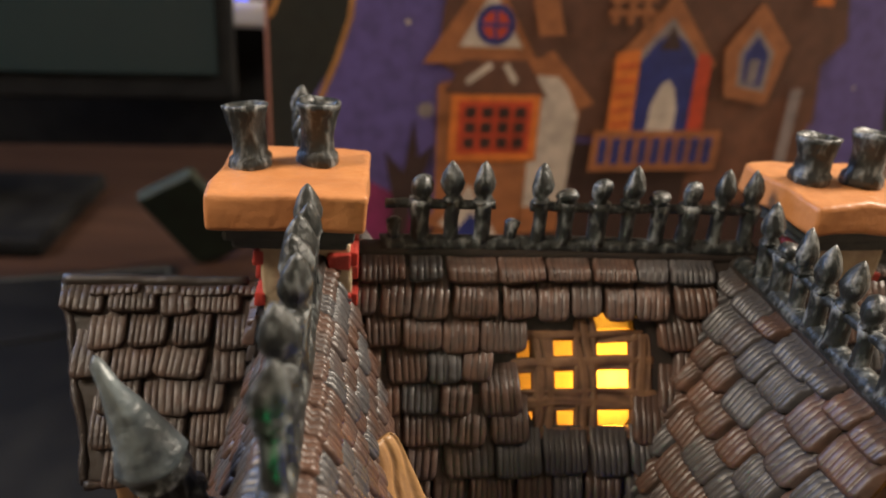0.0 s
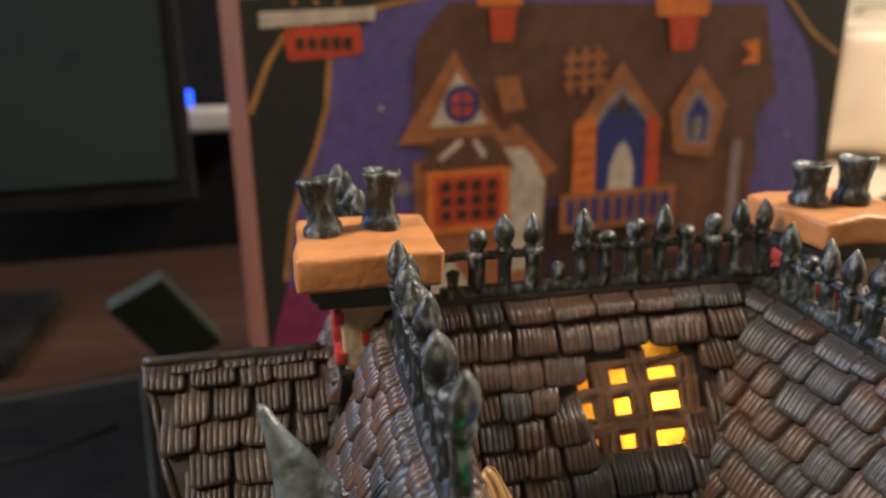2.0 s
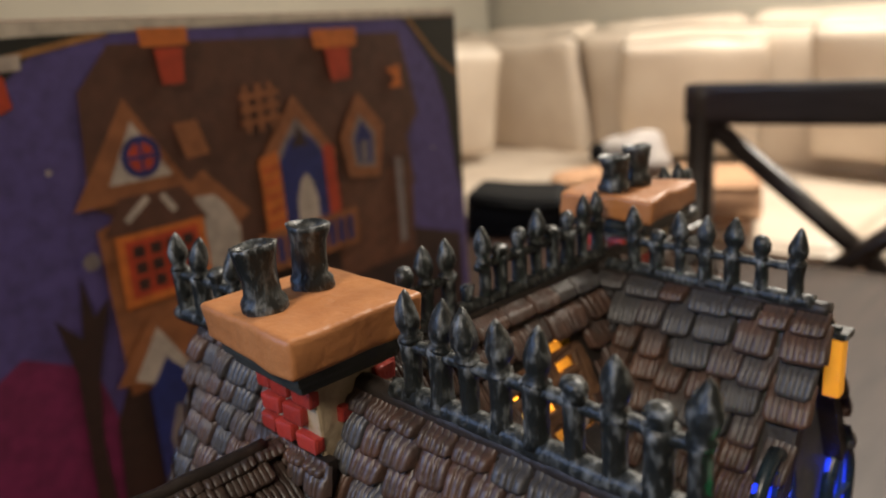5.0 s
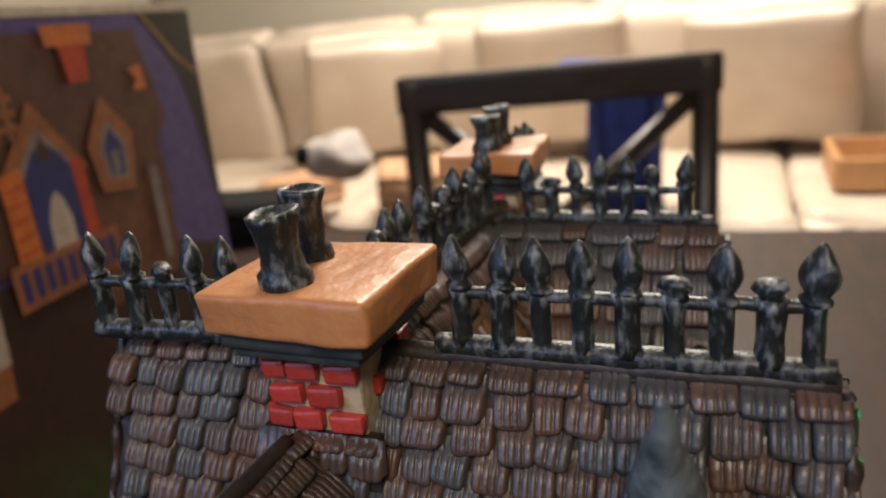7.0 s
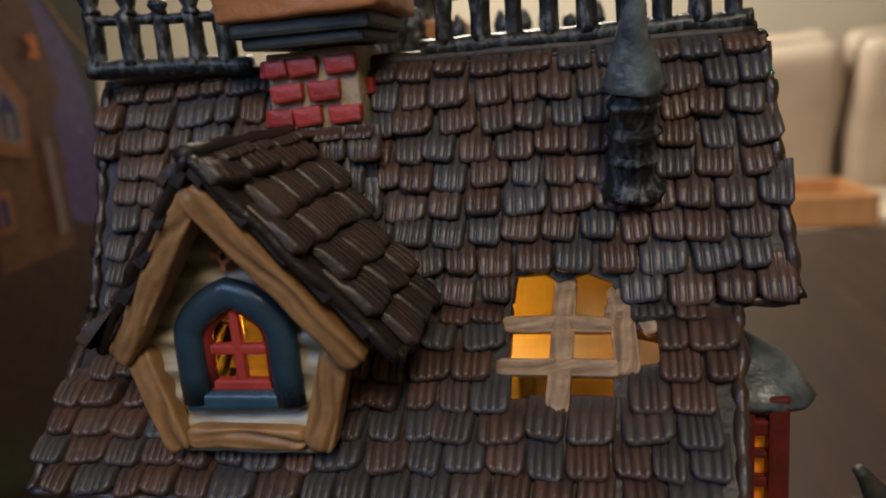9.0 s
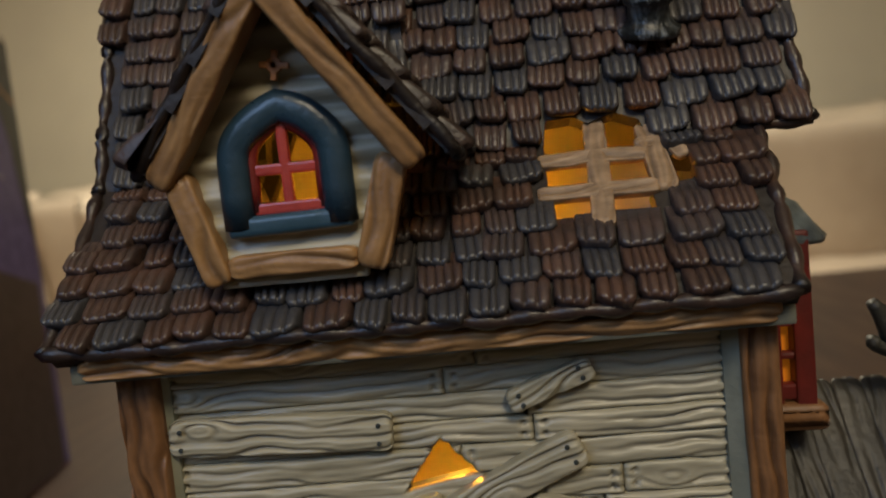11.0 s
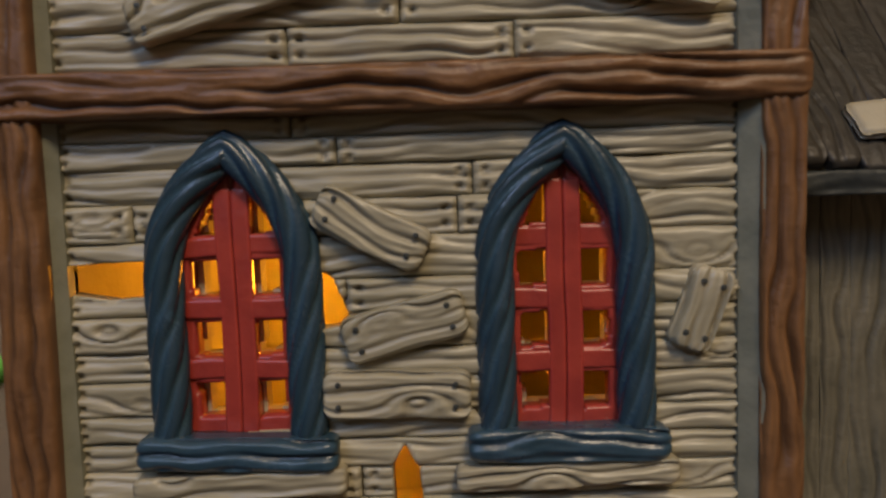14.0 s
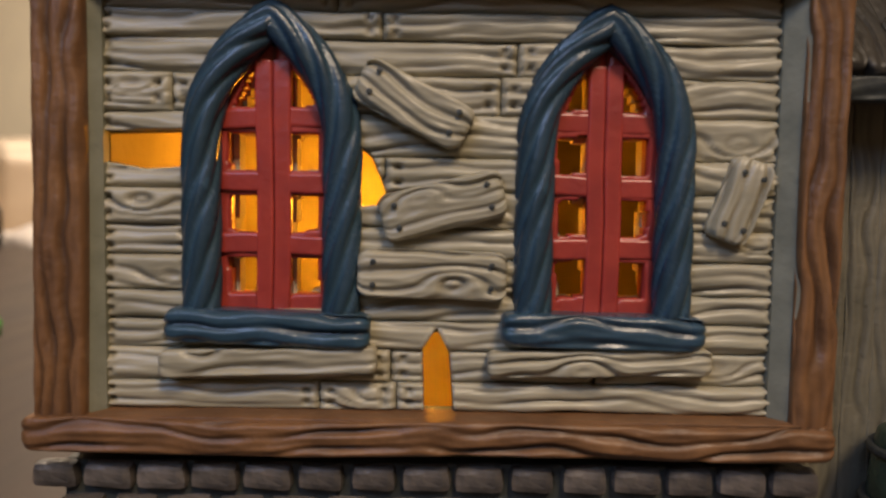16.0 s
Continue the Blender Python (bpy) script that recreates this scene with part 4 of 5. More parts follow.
for i, (xa, sa, xb, sb, w) in enumerate(((7.06, 1.45, 7.15, 3.45, 0.46), (7.88, 1.2, 7.95, 3.65, 0.46), (6.45, 1.58, 7.9, 1.55, 0.2), (7.9, 1.6, 9.1, 1.58, 0.24), (6.45, 2.14, 9.3, 2.06, 0.3), (6.5, 2.8, 9.4, 2.76, 0.42), (7.0, 3.42, 9.0, 3.42, 0.26), (9.02, 1.5, 9.1, 3.4, 0.44))):
    part("nailed_board", carved_beam(on_main(xa, sa, -0.05), on_main(xb, sb, -0.05), w, 0.18, mn, 4.0, 0.05, i * 1.7 + 4, step=0.06), M_LATTICE2, house, "dark board over the hole in the main roof", smooth=True)
# torn edge of the court slope
part("nailed_board", carved_beam((3.94, 3.09, 18.29), (4.48, 2.65, 16.87), 0.5, 0.16, (0.6, -0.7, 0.36), 4.0, 0.05, 7.7, taper=0.6, step=0.06), M_TRIM, house, "split golden-brown board poking through the shingles", smooth=True)

# ---- dormer ----
DX = -0.95
dface = inside_poly([(0.05, 0.12), (2.1, 0.12), (2.8, 1.6), (1.3, 4.35), (-0.6, 1.6)])
dwin = inside_poly([(8.0 - (6.8 + a), z - 14.65) for a, z in arch(0.6, 15.7, 16.45, 17.1)])
bm = bmesh.new()
relief(bm, (DX, 8.9, 14.6), (0, -1, 0), (0, 0, 1), 4.0, 4.5, 66, 74, lambda a, b: grain(a, b, 3.2, 0.05, 9.0) + 0.05 * math.sin(b * 14),
       lambda a, b: dface(a - 0.95, b) and not dwin(a - 0.9, b - 0.05), 0.25)
dormer = part("dormer", bm, M_PLANK, house, "little gabled dormer with a round-arched red window", smooth=True)
for nm, a, b, w, d, m in (("bargeboard", (-1.1, 8.6, 16.3), (-1.72, 6.64, 18.85), 0.4, 0.46, M_TRIM), ("bargeboard", (-1.74, 6.72, 18.85), (-1.15, 4.92, 16.25), 0.4, 0.46, M_TRIM),
                          ("corner_post", (-1.02, 7.9, 14.8), (-1.02, 8.34, 16.4), 0.42, 0.4, M_TRIM), ("corner_post", (-1.02, 5.72, 14.85), (-1.02, 5.25, 16.4), 0.46, 0.4, M_TRIM),
                          ("foot_board", (-1.02, 7.75, 15.02), (-1.02, 5.9, 15.02), 0.34, 0.36, M_TRIM)):
    part(nm, carved_beam(a, b, w, d, (-1, 0, 0), 3.2, 0.06, a[1] * 3, step=0.06), m, dormer, smooth=True)
bm = bmesh.new()
path = [wob((DX - 0.1, 6.8 + a, z), 0.03, 1.7) for a, z in arch(0.73, 15.55, 16.5, 17.24, 14)]
sweep(bm, path, 0.235, 14, flat=0.6, up=(1, 0, 0))
slab(bm, (DX - 0.1, 6.8, 15.6), (0.25, 1.8, 0.3), None, 0.1, 3, 0.04)
dw = part("window_surround", bm, M_BLUE, dormer, smooth=True)
bm = bmesh.new()
sweep(bm, [(DX, 6.8 + a, z) for a, z in arch(0.5, 15.78, 16.45, 17.04, 10)], 0.1, 8, up=(1, 0, 0))
sash = part("sash_frame", bm, M_RED, dw, smooth=True)
for c, size in (((DX, 6.8, 16.4), (0.16, 0.15, 1.25)), ((DX, 6.8, 16.36), (0.16, 1.06, 0.16)), ((DX, 6.8, 15.82), (0.18, 1.06, 0.16))):
    part("glazing_bar", block(c, size, None, 0.04, 2, 0.02), M_RED, dw)
bm = bmesh.new()
for a in (0, 45, 90, 135):
    slab(bm, (DX - 0.12, 6.76, 17.78), (0.1, 0.09, 0.42 if a % 90 == 0 else 0.22), Matrix.Rotation(radians(a + 8), 3, "X"), 0.02)
part("star_ornament", bm, M_CAP, dormer, "small rust-coloured star", smooth=False)
DT = 19.3
roof_slope((-2.0, 6.6, DT), (1, 0, 0), Vector((0, -2.25, -2.9)), 3.75, 3.65, lambda a, b: a > 0.2 * b, dark=True, seed=31, exposed=0.58, thick=0.16, label="dormer roof slope of dark shingles")
roof_slope((-2.0, 6.6, DT), (1, 0, 0), Vector((0, 2.25, -2.75)), 3.75, 3.55, lambda a, b: a > 0.2 * b, dark=True, seed=32, exposed=0.58, thick=0.16)
bm = bmesh.new()
sweep(bm, [wob(Vector((-2.02 + 3.4 * i / 20, 6.6, DT - 0.02)), 0.03, 2) for i in range(21)], 0.13, 8)
part("ridge_cap", bm, M_ROOFBASE, dormer, smooth=True)
for d, l in ((Vector((0, -2.25, -2.9)).normalized(), 3.65), (Vector((0, 2.25, -2.75)).normalized(), 3.55)):
    top = Vector((-1.98, 6.6, DT - 0.06))
    foot_end = top + d * l + Vector((0.2 * l, 0, 0))
    for a, b in ((top, foot_end), (foot_end, Vector((1.0, foot_end.y, foot_end.z)))):
        bm = bmesh.new()
        sweep(bm, [wob(Vector(a).lerp(Vector(b), i / 26), 0.07, 1.8) for i in range(27)], [0.09 + 0.04 * noise.noise((i * 0.5, l, a[0])) for i in range(27)], 9)
        part("roof_edge", bm, M_SHINGLE_DARK, dormer, smooth=True)

# ---- oriel, lean-to and twig at the front corner ----
bm = bmesh.new()
slab(bm, (2.7, -0.95, 11.2), (2.3, 1.1, 0.5), None, 0.15, 3, 0.05, 3)
oriel = part("oriel_window", bm, M_BEAM, house, "projecting red window bay on a wooden sill", smooth=True)
for c, size in (((1.8, -1.15, 12.9), (0.35, 0.35, 3.2)), ((1.8, -0.2, 12.9), (0.3, 0.3, 3.2)), ((3.7, -1.15, 12.9), (0.35, 0.35, 3.2)), ((1.8, -0.7, 12.9), (0.2, 0.9, 0.2)), ((1.8, -0.7, 11.65), (0.22, 0.9, 0.3)), ((1.8, -0.7, 13.9), (0.22, 0.9, 0.3)), ((1.78, -0.7, 12.9), (0.2, 0.16, 3.0)), ((1.8, -0.7, 12.3), (0.2, 0.9, 0.14)), ((1.8, -0.7, 13.4), (0.2, 0.9, 0.14))):
    part("frame_bar", block(c, size, None, 0.06, 2, 0.04), M_RED_SHADED, oriel)
part("pane", block((1.95, -0.7, 12.7), (0.06, 0.8, 2.4), None, 0), glow("lit_amber_pane", (1.0, 0.3, 0.02), 0.14), oriel, "amber lit pane")
bm = bmesh.new()
lathe(bm, (2.7, -0.7, 14.2), (0, 0, 1), [(1.25, 0), (1.3, 0.12), (1.1, 0.35), (0.8, 0.7), (0.3, 1.0), (0.05, 1.1)], 14, 0.06, 0.8)
part("oriel_hood", bm, M_PINNACLE, oriel, "grey-green hood", smooth=True)

lean = part("lean_to", block((4.2, -2.0, 4.0), (5.4, 3.6, 7.6), None, 0.08), M_PANELBACK, house, "lean-to with plank walls and grey plank roof")
rnd = random.Random(8)
y = -0.12
while y > -3.75:
    w = rnd.uniform(0.42, 0.62)
    part("roof_plank", carved_beam((3.15, y - w / 2, 11.35), (0.35, y - w / 2 - 0.05, 7.9 + rnd.uniform(-0.1, 0.1)), w * 1.06, 0.26, (-0.78, 0, 0.63), 3.6, 0.035, y * 5, step=0.07, sides=56), M_SHED, lean, smooth=True)
    part("wall_plank", carved_beam((1.42, y - w / 2, 0.2), (1.42, y - w / 2, 8.2), w * 1.03, 0.22, (-1, 0, 0), 3.6, 0.05, y * 7, step=0.08, sides=56), M_SHEDWALL, lean, smooth=True)
    y -= w
part("eave_board", carved_beam((0.4, 0.0, 7.72), (0.4, -3.8, 7.72), 0.34, 0.3, (-1, 0, 0), 2.6, 0.05, 3.3), M_SLATE, lean, smooth=True)
bm = bmesh.new()
rot = Matrix((( 0, -1, 0), (Vector((0.63, 0, 0.78)).normalized()), (Vector((-0.78, 0, 0.63)).normalized()))).transposed()
slab(bm, Vector((0.78, -1.95, 8.45)) + Vector((-0.78, 0, 0.63)) * 0.2, (1.75, 0.62, 0.2), rot, 0.09, 2, 0.09, 4, 1.3)
slab(bm, Vector((0.5, -2.25, 8.02)) + Vector((-0.78, 0, 0.63)) * 0.16, (0.22, 0.7, 0.14), rot, 0.05, 2, 0.03)
part("roof_patch", bm, M_CREAM, lean, "cream plaster patch", smooth=True)

barrel = thing("small_barrel", (0.45, -1.9, 0), "dark green ceramic barrel beside the lean-to", "barrel")
bm = bmesh.new()
lathe(bm, (0.45, -1.9, 0), (0, 0, 1), [(0.62, 0), (0.66, 0.2), (0.78, 1.0), (0.84, 1.6), (0.8, 2.3), (0.74, 2.8), (0.7, 3.0), (0.6, 3.05)], 22, 0.04)
part("barrel_body", bm, mat("dark_green_glaze", (0.03, 0.07, 0.045), (0.015, 0.035, 0.025), 0.3, 200, bump=0.4), barrel, smooth=True)
for z, r in ((0.35, 0.72), (1.15, 0.83), (2.0, 0.85), (2.75, 0.78)):
    bm = bmesh.new()
    sweep(bm, [(0.45 + r * math.cos(k * 0.2618), -1.9 + r * math.sin(k * 0.2618), z) for k in range(24)], 0.07, 6, closed=True)
    part("hoop", bm, M_SLATE, barrel, smooth=True)

twig = thing("bare_twig_tree", (4.5, -7, 0), "bare dark model tree with broken boughs beside the house", "model tree")
bm = bmesh.new()
sweep(bm, [wob((4.6 - 0.05 * i, -6.6 - 0.03 * i, 0.1 + i * 0.75), 0.25, 0.6) for i in range(16)], [1.1 - 0.04 * i for i in range(16)], 10)
part("trunk", bm, M_BARK, twig, smooth=True)
for pts, r in ((((4.2, -6.9, 9.6), (3.2, -5.2, 10.6), (2.6, -3.9, 11.6), (2.1, -2.9, 12.4), (2.0, -2.45, 13.05)), (0.46, 0.38, 0.3, 0.26, 0.1)), (((2.3, -3.3, 12.1), (2.1, -2.8, 12.15), (2.05, -2.45, 12.35)), (0.25, 0.2, 0.12)), (((4.2, -6.8, 11.0), (4.6, -7.8, 13.2), (4.4, -8.2, 15.0)), (0.4, 0.3, 0.1))):
    bm = bmesh.new()
    fine, rr = [], []
    for (p, q), (a, b) in zip(zip(pts, pts[1:]), zip(r, r[1:])):
        for i in range(6):
            fine.append(wob(Vector(p).lerp(Vector(q), i / 6), 0.12, 1.3))
            rr.append(a + (b - a) * i / 6)
    fine.append(Vector(pts[-1]))
    rr.append(r[-1])
    sweep(bm, fine, rr, 9, rib=0.12, ribs=3, twist=0.3)
    part("bough", bm, M_BARK, twig, smooth=True)


# ---- product box with its printed front ----
BA = math.atan(0.137)
BU = Vector((math.cos(BA), math.sin(BA), 0))
BN = Vector((math.sin(BA), -math.cos(BA), 0))
B0 = Vector((1.2, 28.8, 0))
BROT = Matrix.Rotation(BA, 3, "Z")


def flat(name, c, rough=0.42):
    return mat("print_" + name, c, [v * 0.68 for v in c], rough, 140, bump=0.02, lo=0.36, hi=0.68)


box = thing("product_box", (16, 36, 0), "cardboard product box printed with a picture of the haunted house", "box")
cx = Vector((-0.9 + 17.45, 28.8 + 0.137 * (16.55 - 1.2), 13.7)) - BN * 7.0
part("carton", block(cx, (34.9 / math.cos(BA), 13.9, 27.4), BROT, 0.12, 2), M_BOXSIDE, box)
INK = dict(purple=flat("purple", (0.1, 0.075, 0.25)), black=flat("black", (0.014, 0.016, 0.014)), gold=flat("gold", (0.36, 0.17, 0.055)), brown=flat("brown", (0.11, 0.046, 0.03)),
           tan=flat("tan", (0.31, 0.115, 0.045)), red=flat("red", (0.48, 0.055, 0.02)), white=flat("white", (0.5, 0.42, 0.36)), blue=flat("blue", (0.02, 0.03, 0.16)), orange=flat("orange", (0.62, 0.17, 0.03)),
           magenta=flat("magenta", (0.20, 0.02, 0.09)), dark=flat("dark", (0.04, 0.019, 0.016)), band=flat("band", (0.62, 0.55, 0.46)), grey=flat("grey", (0.22, 0.18, 0.18)), mid=flat("mid", (0.15, 0.06, 0.035)))
LAYER = [0]


def printed(name, ink, poly, lift=None, label=""):
    """A flat area of ink on the box front; poly: (x, height)."""
    LAYER[0] += 1
    bm = bmesh.new()
    z = 0.02 + 0.004 * LAYER[0] if lift is None else lift
    pts = []
    for x, h in poly:
        p = B0 + BU * ((x - 1.2) / math.cos(BA)) + BN * z
        pts.append(bm.verts.new((p.x, p.y, h)))
    f = bm.faces.new(pts)
    bm.normal_update()
    if f.normal.dot(BN) < 0:
        f.normal_flip()
    r = bmesh.ops.extrude_face_region(bm, geom=[f])
    bmesh.ops.translate(bm, vec=-BN * 0.015, verts=[v for v in r["geom"] if isinstance(v, bmesh.types.BMVert)])
    return part(name, bm, INK[ink], box, label)


def strip(name, ink, pts, w):
    left, right = [], []
    for i, (x, z) in enumerate(pts):
        a, b = pts[max(i - 1, 0)], pts[min(i + 1, len(pts) - 1)]
        d = Vector((b[0] - a[0], b[1] - a[1])).normalized()
        left.append((x - d.y * w / 2, z + d.x * w / 2))
        right.append((x + d.y * w / 2, z - d.x * w / 2))
    return printed(name, ink, left + right[::-1])


def rect(x0, z0, x1, z1):
    return [(x0, z0), (x1, z0), (x1, z1), (x0, z1)]


def disc(x, z, r, n=16):
    return [(x + r * math.cos(6.2832 * i / n), z + r * math.sin(6.2832 * i / n)) for i in range(n)]


printed("printed_sky", "purple", rect(-0.8, 0.2, 33.8, 26.9))
printed("printed_glow", "magenta", [(-0.7, 0.3), (7.5, 0.3), (6.8, 8.0), (5.8, 12.5), (3.0, 14.0), (-0.6, 12.0)])
printed("printed_corner", "black", [(-0.8, 26.9), (-0.8, 9.0), (0.6, 13.5), (1.1, 17.9), (2.3, 19.8), (2.8, 21.4), (3.1, 23.8), (5.6, 25.9), (9.1, 26.9)])
strip("printed_border", "gold", [(0.3, 13.0), (0.9, 16.5), (2.2, 19.6), (2.8, 21.5), (3.1, 23.8)], 0.28)
strip("printed_border", "gold", [(-0.75, 21.4), (0.2, 23.6), (1.0, 24.8), (2.5, 25.5), (5.6, 26.1), (9.1, 26.8)], 0.28)
printed("printed_corner", "black", [(28.4, 26.9), (29.4, 26.0), (31.4, 23.6), (32.4, 21.0), (33.0, 17.0), (33.8, 14.0), (33.8, 26.9)])
strip("printed_border", "gold", [(28.9, 26.9), (30.3, 25.6), (31.6, 24.4), (33.6, 23.2)], 0.26)
printed("label_strip", "band", [(-0.8, 27.35), (-0.8, 26.5), (5.6, 26.75), (20.0, 26.95), (33.8, 27.0), (33.8, 27.35)])
printed("title_strip", "white", [(0.0, 25.9), (5.4, 26.1), (5.3, 25.5), (0.0, 25.2)])
printed("red_plaque", "red", [(1.0, 25.0), (1.3, 25.2), (4.6, 25.3), (4.7, 24.1), (4.3, 23.9), (1.2, 23.7)])
for i in range(5):
    printed("brand_bar", "dark", rect(1.55 + i * 0.56, 24.2, 1.95 + i * 0.56, 24.75))
for x in (1.6, 2.6, 3.6):
    printed("title_mark", "gold", disc(x, 26.3, 0.14, 8))
# picture of the house
printed("printed_garden", "dark", [(5.5, 0.3), (33.0, 0.3), (33.0, 12.0), (22.0, 15.5), (14.0, 15.5), (8.0, 13.0), (6.3, 9.5)])
printed("printed_tree", "dark", [(4.6, 3), (5.6, 3), (5.5, 9), (5.9, 12), (7.0, 15.5), (6.2, 14.8), (5.9, 16.8), (5.5, 14.0), (4.5, 15.2), (5.0, 12.5), (4.8, 8)])
printed("printed_roof", "brown", [(6.9, 19.6), (7.3, 24.4), (9.0, 26.3), (27.8, 26.1), (28.6, 23.5), (29.2, 21.1), (28.0, 19.7), (28.4, 16.5), (21.6, 15.5), (12.4, 16.0)])
printed("printed_wall", "mid", [(21.2, 12.0), (28.0, 12.0), (28.2, 18.0), (21.2, 17.8)])
printed("printed_wall", "tan", [(7.2, 10.5), (14.0, 10.5), (14.5, 17.5), (12.6, 20.0), (7.0, 18.5)])
printed("printed_boarding", "white", [(11.9, 12.0), (14.2, 12.2), (14.4, 17.0), (13.4, 18.9), (12.0, 19.0)])
printed("printed_eave", "tan", [(12.2, 20.0), (12.7, 20.2), (15.2, 17.6), (14.6, 17.3)])
printed("printed_gable", "tan", [(9.25, 24.0), (6.2, 19.5), (12.0, 19.5)])
printed("printed_gable_boarding", "white", [(9.4, 23.0), (7.9, 20.3), (11.1, 20.3)])
printed("printed_window", "blue", disc(9.65, 21.35, 0.98))
printed("printed_pane", "red", disc(9.65, 21.35, 0.66))
strip("printed_bar", "blue", [(9.65, 20.6), (9.65, 22.1)], 0.18)
strip("printed_bar", "blue", [(8.9, 21.35), (10.4, 21.35)], 0.18)
printed("printed_awning", "brown", [(8.2, 19.7), (11.4, 19.7), (12.6, 17.9), (7.3, 18.1)])
strip("printed_slat", "white", [(8.4, 18.6), (9.6, 19.5)], 0.34)
strip("printed_slat", "white", [(10.3, 19.5), (10.9, 18.6)], 0.34)
printed("printed_frame", "orange", rect(7.7, 14.6, 12.3, 18.0))
printed("printed_window", "red", rect(8.1, 15.0, 11.9, 17.7))
for i in range(4):
    for j in range(3):
        printed("printed_pane", "dark", rect(8.45 + i * 0.85, 15.3 + j * 0.78, 9.0 + i * 0.85, 15.85 + j * 0.78))
printed("printed_porch", "tan", [(8.8, 14.2), (6.5, 11.2), (11.4, 10.0), (11.8, 13.4)])
printed("printed_arch", "white", [(8.9, 13.4), (7.4, 11.2), (8.4, 10.6), (9.6, 10.4), (10.7, 10.3)])
printed("printed_door", "blue", [(8.0, 4.6), (8.0, 10.3), (9.1, 11.8), (10.4, 10.2), (10.4, 4.4)])
printed("printed_figure", "grey", [(8.9, 4.6), (8.6, 7.6), (9.2, 9.2), (9.8, 9.0), (9.9, 7.4), (9.9, 4.6)])
printed("printed_dormer", "tan", [(18.75, 23.2), (15.8, 19.7), (16.6, 19.5), (18.75, 22.0), (21.0, 19.4), (21.7, 19.6)])
printed("printed_dormer_boarding", "grey", [(18.75, 22.0), (16.9, 19.8), (20.8, 19.8)])
printed("printed_door", "blue", [(17.4, 15.8), (17.4, 19.8), (18.1, 20.8), (18.9, 21.3), (19.8, 20.7), (20.5, 19.8), (20.6, 15.8)])
printed("printed_hood", "dark", [(18.3, 20.4), (18.9, 21.6), (19.5, 20.4)])
printed("printed_figure", "white", [(18.2, 15.8), (18.3, 17.6), (18.7, 18.6), (19.1, 18.9), (19.5, 18.4), (19.8, 17.4), (19.8, 15.8)])
printed("printed_shutter", "orange", [(16.0, 16.0), (16.0, 20.2), (17.3, 20.4), (17.4, 16.1)])
printed("printed_shutter", "red", [(20.6, 16.0), (20.5, 20.3), (21.3, 20.1), (21.5, 16.0)])
for i in range(5):
    strip("printed_louvre", "red", [(16.15, 16.5 + i * 0.75), (17.2, 16.6 + i * 0.75)], 0.12)
printed("printed_dormer", "tan", [(23.6, 22.9), (21.9, 20.5), (22.4, 18.0), (25.0, 17.6), (25.7, 20.7)])
printed("printed_window", "grey", [(23.6, 21.6), (22.8, 20.3), (23.0, 18.6), (24.7, 18.3), (24.8, 20.4)])
printed("printed_pane", "blue", [(23.7, 21.2), (23.1, 20.2), (23.3, 18.8), (24.4, 18.6), (24.5, 20.3)])
printed("printed_figure", "grey", rect(23.5, 18.8, 24.1, 20.0))
printed("printed_balcony", "tan", rect(15.3, 14.0, 22.7, 16.2))
for i in range(9):
    printed("printed_baluster", "blue", rect(15.7 + i * 0.76, 14.4, 16.15 + i * 0.76, 15.8))
printed("printed_chimney", "red", [(11.0, 26.0), (12.5, 26.0), (12.3, 24.4), (11.2, 24.4)])
printed("printed_chimney", "red", [(21.3, 25.6), (23.3, 25.6), (23.1, 23.7), (21.7, 23.7)])
printed("printed_cap", "orange", [(10.3, 26.9), (12.8, 26.9), (12.8, 26.1), (10.4, 26.1)])
printed("printed_cap", "orange", [(20.4, 26.5), (23.9, 26.5), (23.8, 25.5), (20.6, 25.5)])
printed("printed_patch", "tan", [(11.3, 22.6), (12.6, 22.7), (13.1, 21.0), (11.8, 20.9)])
printed("printed_patch", "orange", [(26.2, 24.0), (27.0, 23.4), (26.4, 22.9), (27.6, 22.8), (27.4, 24.2)])
for i in range(3):
    strip("printed_slat", "tan", [(15.2, 22.1 + i * 0.65), (17.7, 22.2 + i * 0.65)], 0.34)
    strip("printed_slat", "tan", [(15.6 + i * 0.8, 21.6), (15.6 + i * 0.8, 24.0)], 0.3)
printed("printed_post", "grey", rect(26.3, 13.0, 27.0, 18.5))
printed("printed_moon", "white", disc(5.4, 21.4, 0.13, 8))
printed("printed_moon", "white", disc(30.2, 18.6, 0.1, 8))
printed("printed_lantern", "grey", disc(6.4, 17.3, 0.4, 10))


# ---- the living room behind the table ----
def cushion(name, c, size, parent, tilt=0.0, turn=0.0, puff=0.35, material=None, label=""):
    """A soft upholstered block with bulging faces."""
    rot = Matrix.Rotation(radians(turn), 3, "Z") @ Matrix.Rotation(radians(tilt), 3, "Y")
    bm = bmesh.new()
    slab(bm, (0, 0, 0), size, None, min(size) * 0.22, 3, 0, 5)
    for v in bm.verts:
        k = [2 * v.co[i] / size[i] for i in range(3)]
        bulge = 1 + puff * 0.25 * (1 - k[1] ** 2) * (1 - k[2] ** 2)
        v.co.x *= bulge
        v.co += noise.noise_vector(v.co * 0.05 + Vector(c) * 0.1) * 1.6
    bmesh.ops.transform(bm, matrix=Matrix.Translation(c) @ rot.to_4x4(), verts=bm.verts)
    return part(name, bm, material or M_SOFA, parent, label, smooth=True)


